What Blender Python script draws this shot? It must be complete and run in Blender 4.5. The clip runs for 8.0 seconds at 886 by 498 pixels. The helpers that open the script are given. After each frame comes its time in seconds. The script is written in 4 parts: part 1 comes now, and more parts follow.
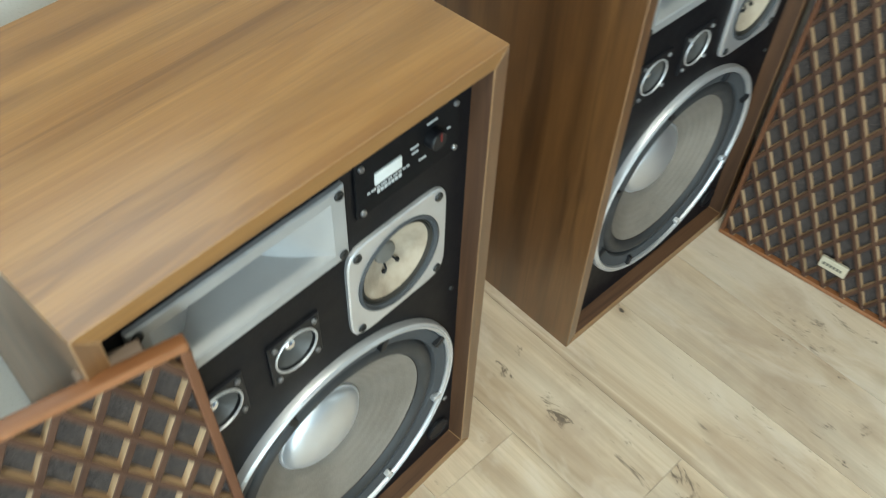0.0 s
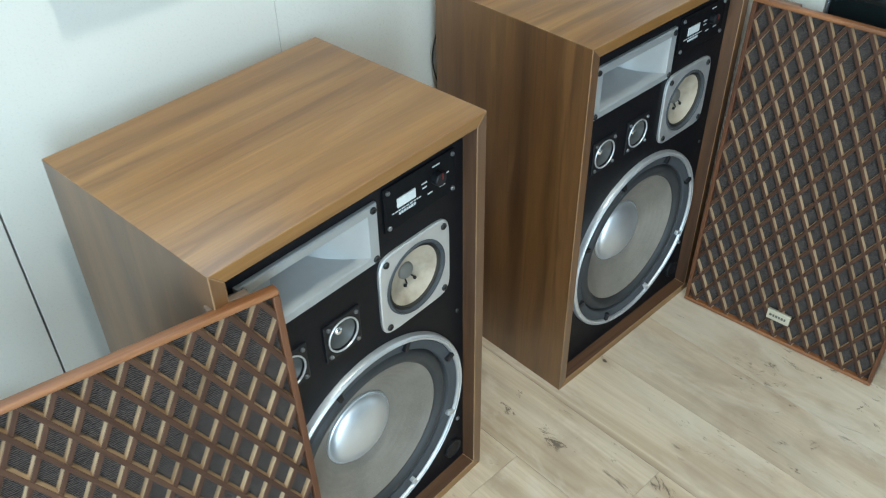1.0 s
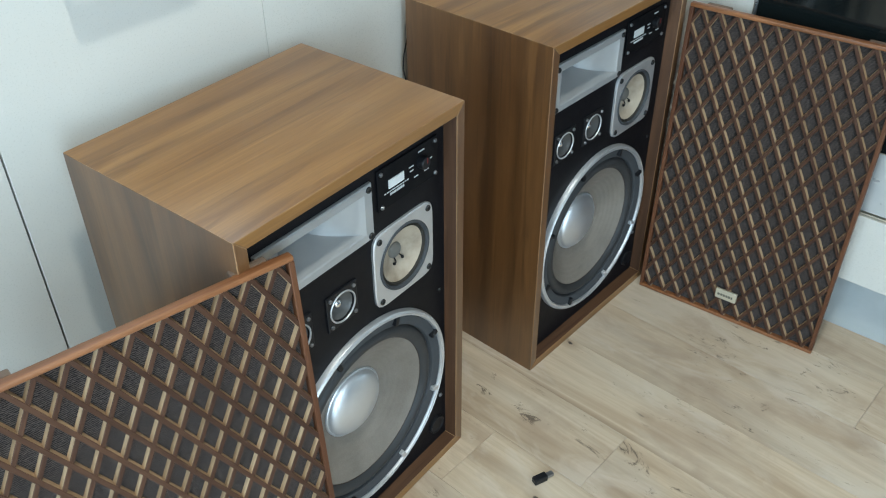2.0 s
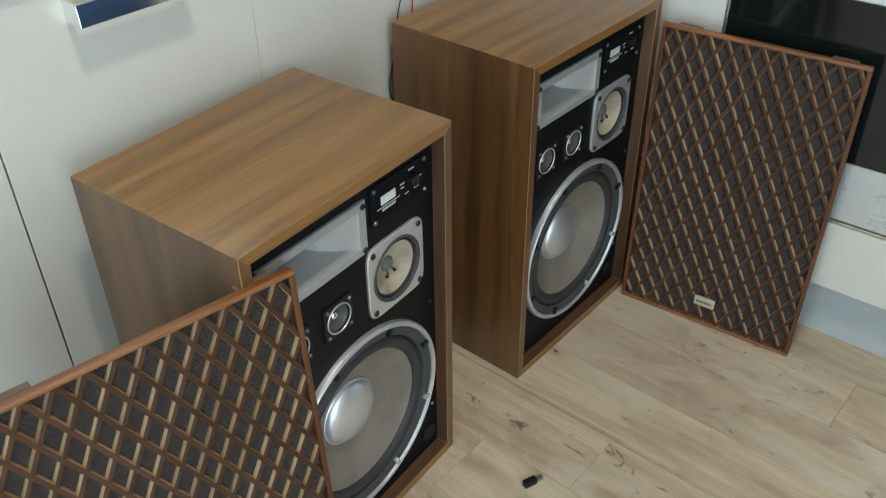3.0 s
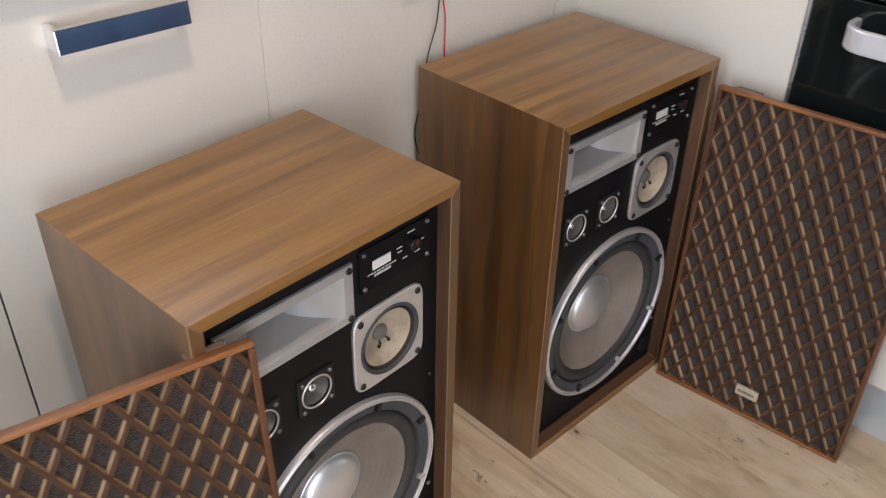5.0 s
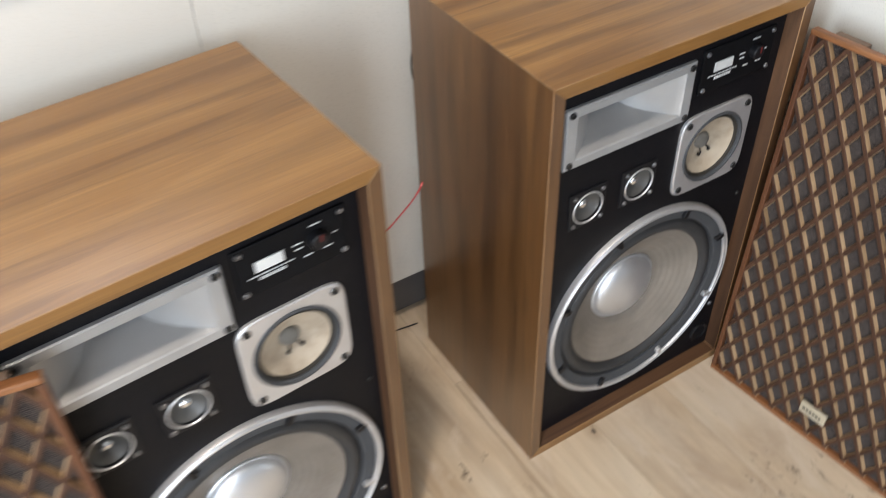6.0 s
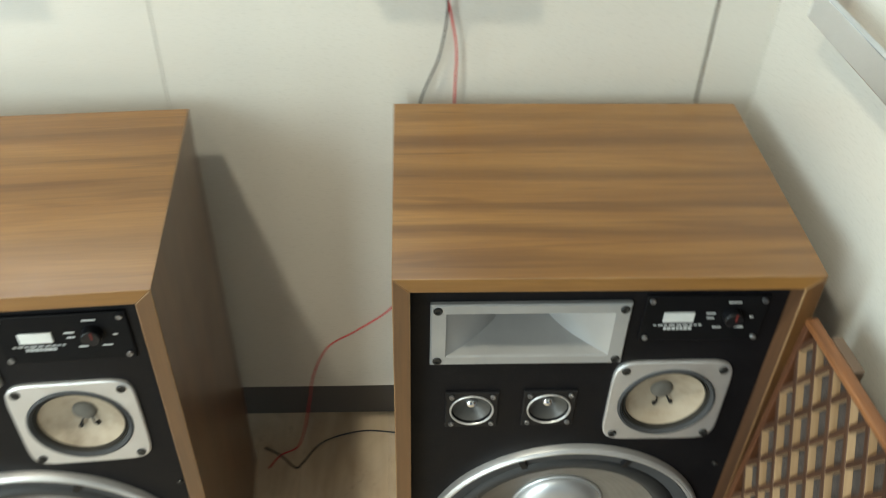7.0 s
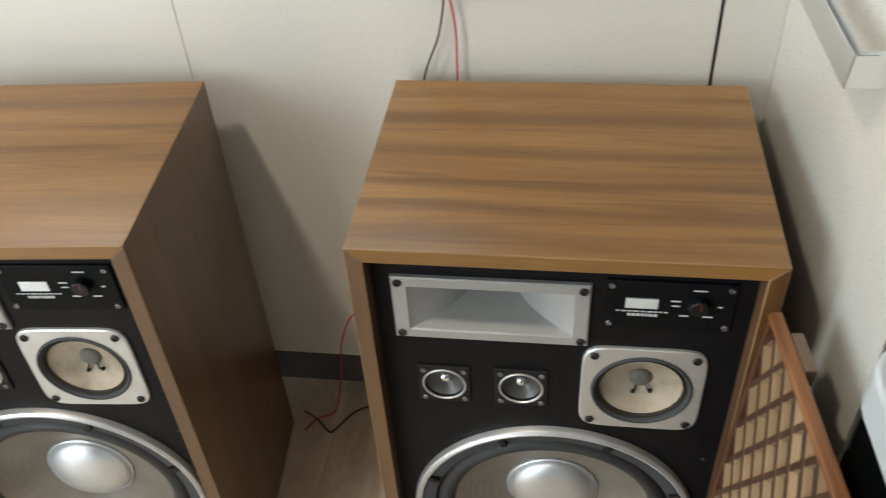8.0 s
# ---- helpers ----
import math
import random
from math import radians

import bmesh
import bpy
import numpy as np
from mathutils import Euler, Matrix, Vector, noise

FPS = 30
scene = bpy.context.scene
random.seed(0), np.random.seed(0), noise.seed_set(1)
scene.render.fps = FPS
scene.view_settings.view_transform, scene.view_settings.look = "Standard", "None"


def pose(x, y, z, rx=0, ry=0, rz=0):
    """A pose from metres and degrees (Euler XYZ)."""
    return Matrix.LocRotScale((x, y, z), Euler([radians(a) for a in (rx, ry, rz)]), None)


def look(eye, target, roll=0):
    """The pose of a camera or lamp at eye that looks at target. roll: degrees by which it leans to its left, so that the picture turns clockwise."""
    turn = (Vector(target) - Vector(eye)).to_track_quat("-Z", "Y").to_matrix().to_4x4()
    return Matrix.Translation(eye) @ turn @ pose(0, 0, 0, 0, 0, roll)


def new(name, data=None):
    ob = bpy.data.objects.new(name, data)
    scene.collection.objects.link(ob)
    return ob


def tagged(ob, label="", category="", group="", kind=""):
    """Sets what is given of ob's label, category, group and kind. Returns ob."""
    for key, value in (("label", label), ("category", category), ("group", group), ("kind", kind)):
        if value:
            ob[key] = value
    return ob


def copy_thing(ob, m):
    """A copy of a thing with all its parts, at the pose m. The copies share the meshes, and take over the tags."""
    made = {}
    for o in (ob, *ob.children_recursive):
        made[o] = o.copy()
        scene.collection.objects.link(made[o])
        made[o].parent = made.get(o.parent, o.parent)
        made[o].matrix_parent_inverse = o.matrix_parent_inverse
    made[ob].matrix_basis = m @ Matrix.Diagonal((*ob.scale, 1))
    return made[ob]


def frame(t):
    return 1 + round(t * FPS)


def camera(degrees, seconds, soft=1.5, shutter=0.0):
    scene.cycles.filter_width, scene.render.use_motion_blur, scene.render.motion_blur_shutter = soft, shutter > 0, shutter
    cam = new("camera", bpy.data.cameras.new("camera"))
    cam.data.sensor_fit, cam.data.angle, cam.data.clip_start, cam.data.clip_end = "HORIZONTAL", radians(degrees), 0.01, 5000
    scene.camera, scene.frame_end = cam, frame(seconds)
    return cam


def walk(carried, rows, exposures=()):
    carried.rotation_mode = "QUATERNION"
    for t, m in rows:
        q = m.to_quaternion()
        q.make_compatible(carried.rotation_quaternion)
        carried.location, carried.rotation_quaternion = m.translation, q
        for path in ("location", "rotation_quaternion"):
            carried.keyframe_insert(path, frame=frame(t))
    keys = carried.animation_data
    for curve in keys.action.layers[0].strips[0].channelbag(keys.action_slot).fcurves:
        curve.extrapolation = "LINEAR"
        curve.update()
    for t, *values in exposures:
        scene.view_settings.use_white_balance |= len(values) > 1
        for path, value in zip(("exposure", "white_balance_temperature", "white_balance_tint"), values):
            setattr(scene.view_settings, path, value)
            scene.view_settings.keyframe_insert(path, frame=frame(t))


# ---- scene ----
cam = camera(53.45, 8.0, soft=1.1, shutter=0.5)
PATH = [
    (0.0, -0.6249, -0.3713, 1.0411, 40.08, -1.6, -43.0),
    (0.5, -0.7487, -0.538, 1.082, 46.96, 0.33, -44.62),
    (1.0, -0.8305, -0.6057, 1.129, 51.06, 0.8, -43.74),
    (1.5, -0.903, -0.6346, 1.1346, 52.65, 0.37, -45.97),
    (3.0, -0.9991, -0.6808, 1.1708, 54.19, 0.54, -49.57),
    (3.5, -0.9947, -0.6708, 1.1826, 55.96, 0.11, -49.61),
    (4.0, -0.9935, -0.6676, 1.1774, 56.57, -0.41, -49.11),
    (4.5, -0.97, -0.659, 1.1566, 57.07, -0.44, -48.14),
    (5.8, -0.5593, -0.6241, 1.1146, 50.65, 1.28, -33.31),
    (6.0, -0.4802, -0.5868, 1.1005, 47.89, 1.62, -31.94),
    (6.2, -0.3659, -0.5492, 1.0847, 47.74, 0.29, -29.75),
    (6.5, -0.2417, -0.534, 1.0926, 48.73, 1.42, -25.45),
    (6.8, -0.0842, -0.5436, 1.1095, 50.2, -1.33, -12.58),
    (7.0, 0.0136, -0.5574, 1.1365, 49.69, -1.19, -2.05),
    (7.2, 0.123, -0.5627, 1.1461, 51.49, 0.46, 4.03),
    (7.4, 0.1636, -0.563, 1.1481, 51.9, 0.85, 3.36),
    (7.5, 0.1731, -0.5629, 1.1483, 51.76, 0.97, 3.1),
    (7.6, 0.183, -0.5559, 1.155, 50.67, 0.52, 3.56),
    (7.8, 0.1953, -0.5642, 1.1391, 48.91, 2.17, 5.57),
    (8.0, 0.1884, -0.5652, 1.134, 48.84, 3.07, 7.19),
]
EXPOSURES = [
    (0.0, 0.75, 6400, -4),
    (0.5, 0.70, 6100, -4),
    (1.0, 0.60, 5850, -4),
    (1.5, 0.50, 5800, -2),
    (3.0, -0.05, 6600, 2),
    (3.5, -0.25, 7000, 14),
    (4.0, -0.25, 7350, 20),
    (4.5, -0.20, 7500, 24),
    (6.0, 0.70, 6900, 14),
    (6.5, 0.65, 7650, 10),
    (7.0, 0.55, 7250, 0),
    (7.5, 0.12, 6950, 4),
    (8.0, 0.40, 7200, 8),
]
walk(cam, [(r[0], pose(*r[1:])) for r in PATH], EXPOSURES)

# ---- light ----
world = bpy.data.worlds.new("world")
world.use_nodes = True
scene.world = world
wn = world.node_tree
sky = wn.nodes.new("ShaderNodeTexSky")
sky.sky_type, sky.sun_disc = "NISHITA", False
sky.sun_elevation, sky.sun_rotation = radians(40), radians(200)
wn.nodes["Background"].inputs[1].default_value = 0.12
wn.links.new(sky.outputs[0], wn.nodes["Background"].inputs[0])

ROOM_W, ROOM_E, ROOM_S, ROOM_N, CEIL = -2.45, 1.02, -2.3, 0.90, 2.35


def area(name, m, w, h, power, colour):
    d = bpy.data.lights.new(name, "AREA")
    d.shape, d.size, d.size_y, d.energy, d.color = "RECTANGLE", w, h, power, colour
    o = new(name, d)
    o.matrix_world = m
    return o


def disc_lamp(name, x, y, z, r, power, colour):
    d = bpy.data.lights.new(name, "AREA")
    d.shape, d.size, d.energy, d.color = "DISK", 2 * r, power, colour
    o = new(name, d)
    o.matrix_world = pose(x, y, z)
    return o


DAY = (0.74, 0.87, 1.0)
WARM = (1.0, 0.94, 0.85)
area("daylight_south", look((-1.72, ROOM_S + 0.06, 1.00), (-0.75, 0, 0.60)), 1.05, 1.85, 43, (0.70, 0.85, 1.0))
# fill added to lift the dim left side, no known source
area("daylight_west", look((ROOM_W + 0.05, -0.42, 0.95), (-0.6, 0.1, 0.4)), 0.76, 1.70, 23, (0.64, 0.82, 1.0))
area("daylight_north", look((-0.60, ROOM_N - 0.03, 1.63), (-0.60, -2, 1.40)), 1.00, 0.68, 7, DAY)
# first lamp follows the cast shadows, the two weak ones are added fill
SPOTS = [(-0.63, -0.48, 14), (-1.35, -1.7, 2), (-0.50, -1.75, 2)]
for sx, sy, power in SPOTS:
    disc_lamp("downlight", sx, sy, CEIL - 0.012, 0.065, power, WARM)

# ---- materials ----


def mat(name):
    m = bpy.data.materials.new(name)
    m.use_nodes = True
    nt = m.node_tree
    return m, nt, nt.nodes["Principled BSDF"]


def coords(nt, scale, rnd=0.0):
    """Object coordinates in metres times scale, shifted by each object's own random number."""
    tc = nt.nodes.new("ShaderNodeTexCoord")
    mp = nt.nodes.new("ShaderNodeMapping")
    mp.inputs["Scale"].default_value = scale
    nt.links.new(tc.outputs["Object"], mp.inputs["Vector"])
    if rnd:
        oi = nt.nodes.new("ShaderNodeObjectInfo")
        mu = nt.nodes.new("ShaderNodeMath")
        mu.operation = "MULTIPLY"
        mu.inputs[1].default_value = rnd
        nt.links.new(oi.outputs["Random"], mu.inputs[0])
        nt.links.new(mu.outputs[0], mp.inputs["Location"])
    return mp.outputs[0]


def noise_tex(nt, vec, scale, detail=4.0, rough=0.55, distort=0.0):
    n = nt.nodes.new("ShaderNodeTexNoise")
    n.inputs["Scale"].default_value, n.inputs["Detail"].default_value = scale, detail
    n.inputs["Roughness"].default_value, n.inputs["Distortion"].default_value = rough, distort
    nt.links.new(vec, n.inputs["Vector"])
    return n.outputs["Fac"]


def ramp(nt, fac, stops):
    r = nt.nodes.new("ShaderNodeValToRGB")
    e = r.color_ramp.elements
    while len(e) < len(stops):
        e.new(0.5)
    for k, (p, c) in zip(e, stops):
        k.position, k.color = p, (*c, 1) if len(c) == 3 else c
    nt.links.new(fac, r.inputs[0])
    return r.outputs[0]


def mix(nt, fac, a, b, mode="MIX"):
    m = nt.nodes.new("ShaderNodeMix")
    m.data_type, m.blend_type = "RGBA", mode
    for sock, v in ((m.inputs[0], fac), (m.inputs[6], a), (m.inputs[7], b)):
        if isinstance(v, (int, float)):
            sock.default_value = v
        elif isinstance(v, tuple):
            sock.default_value = (*v, 1)
        else:
            nt.links.new(v, sock)
    return m.outputs[2]


def span(nt, fac, lo, hi, a=0.0, b=1.0):
    r = nt.nodes.new("ShaderNodeMapRange")
    r.inputs[1].default_value, r.inputs[2].default_value = lo, hi
    r.inputs[3].default_value, r.inputs[4].default_value = a, b
    nt.links.new(fac, r.inputs[0])
    return r.outputs[0]


def bump(nt, bsdf, height, strength, dist=0.001):
    b = nt.nodes.new("ShaderNodeBump")
    b.inputs["Strength"].default_value, b.inputs["Distance"].default_value = strength, dist
    nt.links.new(height, b.inputs["Height"])
    nt.links.new(b.outputs[0], bsdf.inputs["Normal"])


def walnut(name, axis, dark, mid, light, rough=0.38, coat=0.0, spec=0.5, figure=0.5):
    """Veneer whose grain runs along axis 0, 1 or 2: broad figure, growth rings, fine pores and some dark streaks."""
    m, nt, b = mat(name)
    along = [1.0, 1.0, 1.0]
    along[axis] = 0.09
    v = coords(nt, tuple(along), 7.0)
    broad = noise_tex(nt, v, 14, 5, 0.65, 1.6)
    soft_dark = tuple((a + c) / 2 for a, c in zip(dark, mid))
    col = ramp(nt, broad, [(0.28, soft_dark), (0.45, mid), (0.62, light), (0.75, mid)])
    thin = [1.0, 1.0, 1.0]
    thin[axis] = 0.055
    ring = nt.nodes.new("ShaderNodeTexWave")
    ring.wave_type, ring.bands_direction, ring.wave_profile = "BANDS", "Y", "SIN"
    for key, val in (("Scale", 5.5), ("Distortion", 11.0), ("Detail", 3.0), ("Detail Scale", 0.6), ("Detail Roughness", 0.55)):
        ring.inputs[key].default_value = val
    far = [1.0, 1.0, 1.0]
    far[axis] = 0.10
    nt.links.new(coords(nt, tuple(far), 5.0), ring.inputs["Vector"])
    where = noise_tex(nt, coords(nt, tuple(far), 2.0), 5, 2)
    amount = nt.nodes.new("ShaderNodeMath")
    amount.operation = "MULTIPLY"
    nt.links.new(span(nt, ring.outputs["Fac"], 0.45, 1.0, 0.0, figure), amount.inputs[0])
    nt.links.new(span(nt, where, 0.35, 0.6, 0.25, 1.0), amount.inputs[1])
    col = mix(nt, amount.outputs[0], col, dark)
    streak = noise_tex(nt, coords(nt, tuple(thin), 11.0), 52, 3, 0.55, 1.0)
    col = mix(nt, span(nt, streak, 0.54, 0.66, 0.0, 0.48), col, dark)
    fine = [1.0, 1.0, 1.0]
    fine[axis] = 0.03
    p = noise_tex(nt, coords(nt, tuple(fine), 3.0), 420, 3, 0.6)
    col = mix(nt, span(nt, p, 0.35, 0.65, 0.17, 0.0), col, tuple(c * 0.45 for c in dark))
    nt.links.new(col, b.inputs["Base Color"])
    rg = noise_tex(nt, coords(nt, (1, 1, 1)), 6, 4)
    nt.links.new(span(nt, rg, 0.3, 0.7, rough - 0.07, rough + 0.08), b.inputs["Roughness"])
    bump(nt, b, p, 0.12, 0.0006)
    b.inputs["Coat Weight"].default_value, b.inputs["Coat Roughness"].default_value = coat, 0.34
    b.inputs["Specular IOR Level"].default_value = spec
    return m


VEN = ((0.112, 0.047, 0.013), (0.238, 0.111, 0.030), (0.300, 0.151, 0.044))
# same veneer as the top, darkened because little light reaches the sides
VEN_SIDE_SHADED = ((0.034, 0.013, 0.004), (0.108, 0.045, 0.013), (0.150, 0.066, 0.020))
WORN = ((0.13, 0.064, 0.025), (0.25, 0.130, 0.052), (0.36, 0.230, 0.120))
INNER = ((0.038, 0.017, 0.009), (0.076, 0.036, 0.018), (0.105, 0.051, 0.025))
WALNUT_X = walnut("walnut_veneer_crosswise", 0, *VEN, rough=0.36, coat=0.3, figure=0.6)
WALNUT_Z_SHADED = walnut("walnut_veneer_upright_shaded", 2, *VEN_SIDE_SHADED, rough=0.36, coat=0.7, spec=0.6, figure=0.38)
EDGE_X = walnut("worn_veneer_edge_crosswise", 0, *WORN, rough=0.5)
EDGE_Z = walnut("worn_veneer_edge_upright", 2, *WORN, rough=0.5)
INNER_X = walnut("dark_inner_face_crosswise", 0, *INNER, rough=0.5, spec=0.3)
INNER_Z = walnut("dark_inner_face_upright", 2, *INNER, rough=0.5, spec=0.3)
# rail stain brightened over the stiles, as lamplight catches the top rail
FRAME_X_LIT = walnut("stained_rail_lit", 0, (0.100, 0.038, 0.014), (0.205, 0.079, 0.029), (0.270, 0.112, 0.044), 0.42, spec=0.4)
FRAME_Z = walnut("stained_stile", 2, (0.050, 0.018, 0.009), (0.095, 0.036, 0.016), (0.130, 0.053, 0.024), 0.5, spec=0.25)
SLAT_FRONT = walnut("slat_stain", 0, (0.030, 0.012, 0.007), (0.058, 0.025, 0.0135), (0.086, 0.040, 0.022), 0.55, spec=0.25)
SLAT_SIDE = walnut("slat_raw_side", 0, (0.16, 0.098, 0.049), (0.35, 0.228, 0.126), (0.50, 0.35, 0.21), 0.6, spec=0.3)


def plain(name, colour, rough, metal=0.0, vary=0.12, scale=25, bumps=0.0, bump_scale=300, spec=0.5, dust=0.0):
    """A plain surface with slight changes of tone and gloss."""
    m, nt, b = mat(name)
    v = coords(nt, (1, 1, 1), 5.0)
    n = noise_tex(nt, v, scale, 5, 0.6)
    col = mix(nt, span(nt, n, 0.3, 0.7), tuple(c * (1 - vary) for c in colour), tuple(min(1, c * (1 + vary)) for c in colour))
    if dust:
        d = noise_tex(nt, v, 900, 2)
        col = mix(nt, span(nt, d, 0.62, 0.75, 0, dust), col, (0.5, 0.48, 0.45))
    nt.links.new(col, b.inputs["Base Color"])
    b.inputs["Metallic"].default_value = metal
    b.inputs["Specular IOR Level"].default_value = spec
    nt.links.new(span(nt, n, 0.3, 0.7, max(0.02, rough * 0.85), min(1, rough * 1.15)), b.inputs["Roughness"])
    if bumps:
        bump(nt, b, noise_tex(nt, v, bump_scale, 3), bumps, 0.0008)
    return m


BLACK_PAINT = plain("black_baffle_paint", (0.0040, 0.0040, 0.0055), 0.50, bumps=0.2, bump_scale=600, dust=0.05, spec=0.17)
BLACK_PLASTIC = plain("black_plastic", (0.006, 0.006, 0.0075), 0.45, spec=0.3)
SILVER = plain("brushed_aluminium", (0.62, 0.62, 0.63), 0.42, metal=0.75, vary=0.06)
SILVER_PAINT = plain("silver_paint", (0.50, 0.50, 0.50), 0.42, metal=0.25, vary=0.05)
HORN_GREY = plain("cast_horn_grey", (0.37, 0.37, 0.37), 0.36, metal=0.35, vary=0.05)
CHROME = plain("chrome", (0.80, 0.81, 0.83), 0.09, metal=1.0, vary=0.02)
DOME_METAL = plain("spun_aluminium_dome", (0.70, 0.72, 0.75), 0.42, metal=0.85, vary=0.04)
GASKET = plain("dark_grey_gasket", (0.052, 0.054, 0.058), 0.75, spec=0.3)
FOAM = plain("foam_surround", (0.026, 0.026, 0.027), 0.6, bumps=0.3)
MID_SURROUND = plain("doped_cloth_roll", (0.040, 0.036, 0.030), 0.85, spec=0.15)
TWEETER_CONE = plain("grey_tweeter_paper", (0.060, 0.058, 0.055), 0.42)
SCREW = plain("zinc_screw", (0.30, 0.30, 0.31), 0.35, metal=0.9)
SCREW_BLACK = plain("black_screw", (0.03, 0.03, 0.03), 0.35, metal=0.5)
CAP_GREY = plain("grey_cloth_cap", (0.13, 0.12, 0.105), 0.8)
PRINT = plain("pale_print", (0.55, 0.56, 0.56), 0.6)
BADGE = plain("silver_badge", (0.74, 0.75, 0.74), 0.45, metal=0.2)
PLATE_BLACK = plain("black_control_plate", (0.0045, 0.0045, 0.0055), 0.6, spec=0.12)
BADGE_GOLD = plain("champagne_badge", (0.56, 0.50, 0.38), 0.38, metal=0.5)
BADGE_INK = plain("badge_ink", (0.10, 0.09, 0.07), 0.5)
RED_PLASTIC = plain("red_mark", (0.11, 0.008, 0.007), 0.5)
RED_WIRE = plain("red_wire", (0.50, 0.025, 0.03), 0.4)
BLACK_WIRE = plain("black_wire", (0.012, 0.012, 0.013), 0.4)
BLOCK_BROWN = plain("brown_mount", (0.135, 0.090, 0.062), 0.7)
PARTICLE = plain("raw_board", (0.25, 0.17, 0.10), 0.8, bumps=0.4)


def door_paint(name, colour, rough):
    m, nt, b = mat(name)
    v = coords(nt, (1, 1, 1), 3.0)
    n = noise_tex(nt, v, 420, 3, 0.6)
    col = mix(nt, span(nt, n, 0.2, 0.8), tuple(c * 0.985 for c in colour), colour)
    nt.links.new(col, b.inputs["Base Color"])
    nt.links.new(span(nt, n, 0.0, 1.0, rough - 0.03, rough + 0.03), b.inputs["Roughness"])
    b.inputs["Coat Weight"].default_value = 0.8
    b.inputs["Coat Roughness"].default_value = 0.03
    return m


DOOR = door_paint("cream_gloss_door", (0.60, 0.575, 0.525), 0.28)
CARCASS = plain("white_melamine", (0.70, 0.69, 0.66), 0.45, vary=0.03)
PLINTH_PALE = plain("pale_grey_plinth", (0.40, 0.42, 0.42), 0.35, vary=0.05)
# same plinth with shade put into its colour, behind the loudspeakers
PLINTH_SHADED = plain("grey_plinth_shaded", (0.11, 0.10, 0.095), 0.42, vary=0.05)
WORKTOP = plain("white_worktop", (0.80, 0.81, 0.81), 0.22, vary=0.03, scale=200)
WALL = plain("wall_paint", (0.30, 0.285, 0.26), 0.8, vary=0.03, scale=4, bumps=0.08, bump_scale=150)
CEILING = plain("ceiling_paint", (0.40, 0.39, 0.375), 0.9, vary=0.02, scale=4)
OVEN_BLACK = plain("oven_black_enamel", (0.008, 0.009, 0.010), 0.16)
OVEN_GLASS = plain("oven_black_glass", (0.006, 0.008, 0.008), 0.07, vary=0.05)
STEEL = plain("brushed_steel", (0.56, 0.58, 0.60), 0.28, metal=0.9, vary=0.05)
OVEN_HANDLE = plain("satin_pale_steel", (0.70, 0.73, 0.77), 0.34, metal=0.45, vary=0.02, scale=4)
OVEN_STRIP = plain("pale_steel_strip", (0.56, 0.57, 0.57), 0.3, metal=0.4, vary=0.04)
LIME = plain("green_fruit_skin", (0.34, 0.42, 0.03), 0.35, vary=0.25, scale=40, bumps=0.15, bump_scale=250)
SOFA = plain("blue_sofa_fabric", (0.065, 0.135, 0.280), 0.9, vary=0.25, scale=30, bumps=0.5)
PVC = plain("white_window_frame", (0.78, 0.79, 0.80), 0.35, vary=0.03)


def woofer_paper():
    m, nt, b = mat("grey_brown_cone_paper")
    v = coords(nt, (1, 1, 1), 4.0)
    n = noise_tex(nt, v, 14, 5, 0.6)
    col = ramp(nt, n, [(0.3, (0.130, 0.109, 0.088)), (0.55, (0.180, 0.154, 0.128)), (0.75, (0.215, 0.188, 0.158))])
    fib = noise_tex(nt, v, 700, 3)
    col = mix(nt, span(nt, fib, 0.4, 0.75, 0.0, 0.25), col, (0.30, 0.28, 0.25))
    nt.links.new(col, b.inputs["Base Color"])
    b.inputs["Roughness"].default_value = 0.5
    bump(nt, b, fib, 0.2, 0.0006)
    return m


def mid_paper():
    m, nt, b = mat("cream_cone_paper")
    v = coords(nt, (1, 1, 1), 4.0)
    n = noise_tex(nt, v, 30, 5, 0.6)
    col = ramp(nt, n, [(0.3, (0.25, 0.195, 0.140)), (0.5, (0.37, 0.305, 0.230)), (0.75, (0.43, 0.365, 0.285))])
    nt.links.new(col, b.inputs["Base Color"])
    b.inputs["Roughness"].default_value = 0.6
    bump(nt, b, noise_tex(nt, v, 700, 3), 0.2, 0.0006)
    return m


def grille_cloth():
    m, nt, b = mat("woven_grille_cloth")
    v = coords(nt, (1, 1, 1), 2.0)
    w1 = nt.nodes.new("ShaderNodeTexWave")
    w1.wave_type, w1.bands_direction = "BANDS", "Z"
    w1.inputs["Scale"].default_value, w1.inputs["Distortion"].default_value = 150, 5.0
    w1.inputs["Detail"].default_value, w1.inputs["Detail Scale"].default_value = 2, 2.0
    nt.links.new(v, w1.inputs["Vector"])
    n = noise_tex(nt, v, 260, 3, 0.6)
    h = mix(nt, 0.5, w1.outputs["Fac"], n)
    col = ramp(nt, h, [(0.25, (0.005, 0.0038, 0.0035)), (0.5, (0.025, 0.0182, 0.0160)), (0.75, (0.095, 0.076, 0.068))])
    nt.links.new(col, b.inputs["Base Color"])
    b.inputs["Roughness"].default_value = 0.85
    b.inputs["Specular IOR Level"].default_value = 0.15
    b.inputs["Sheen Weight"].default_value = 0.15
    bump(nt, b, h, 0.5, 0.001)
    return m


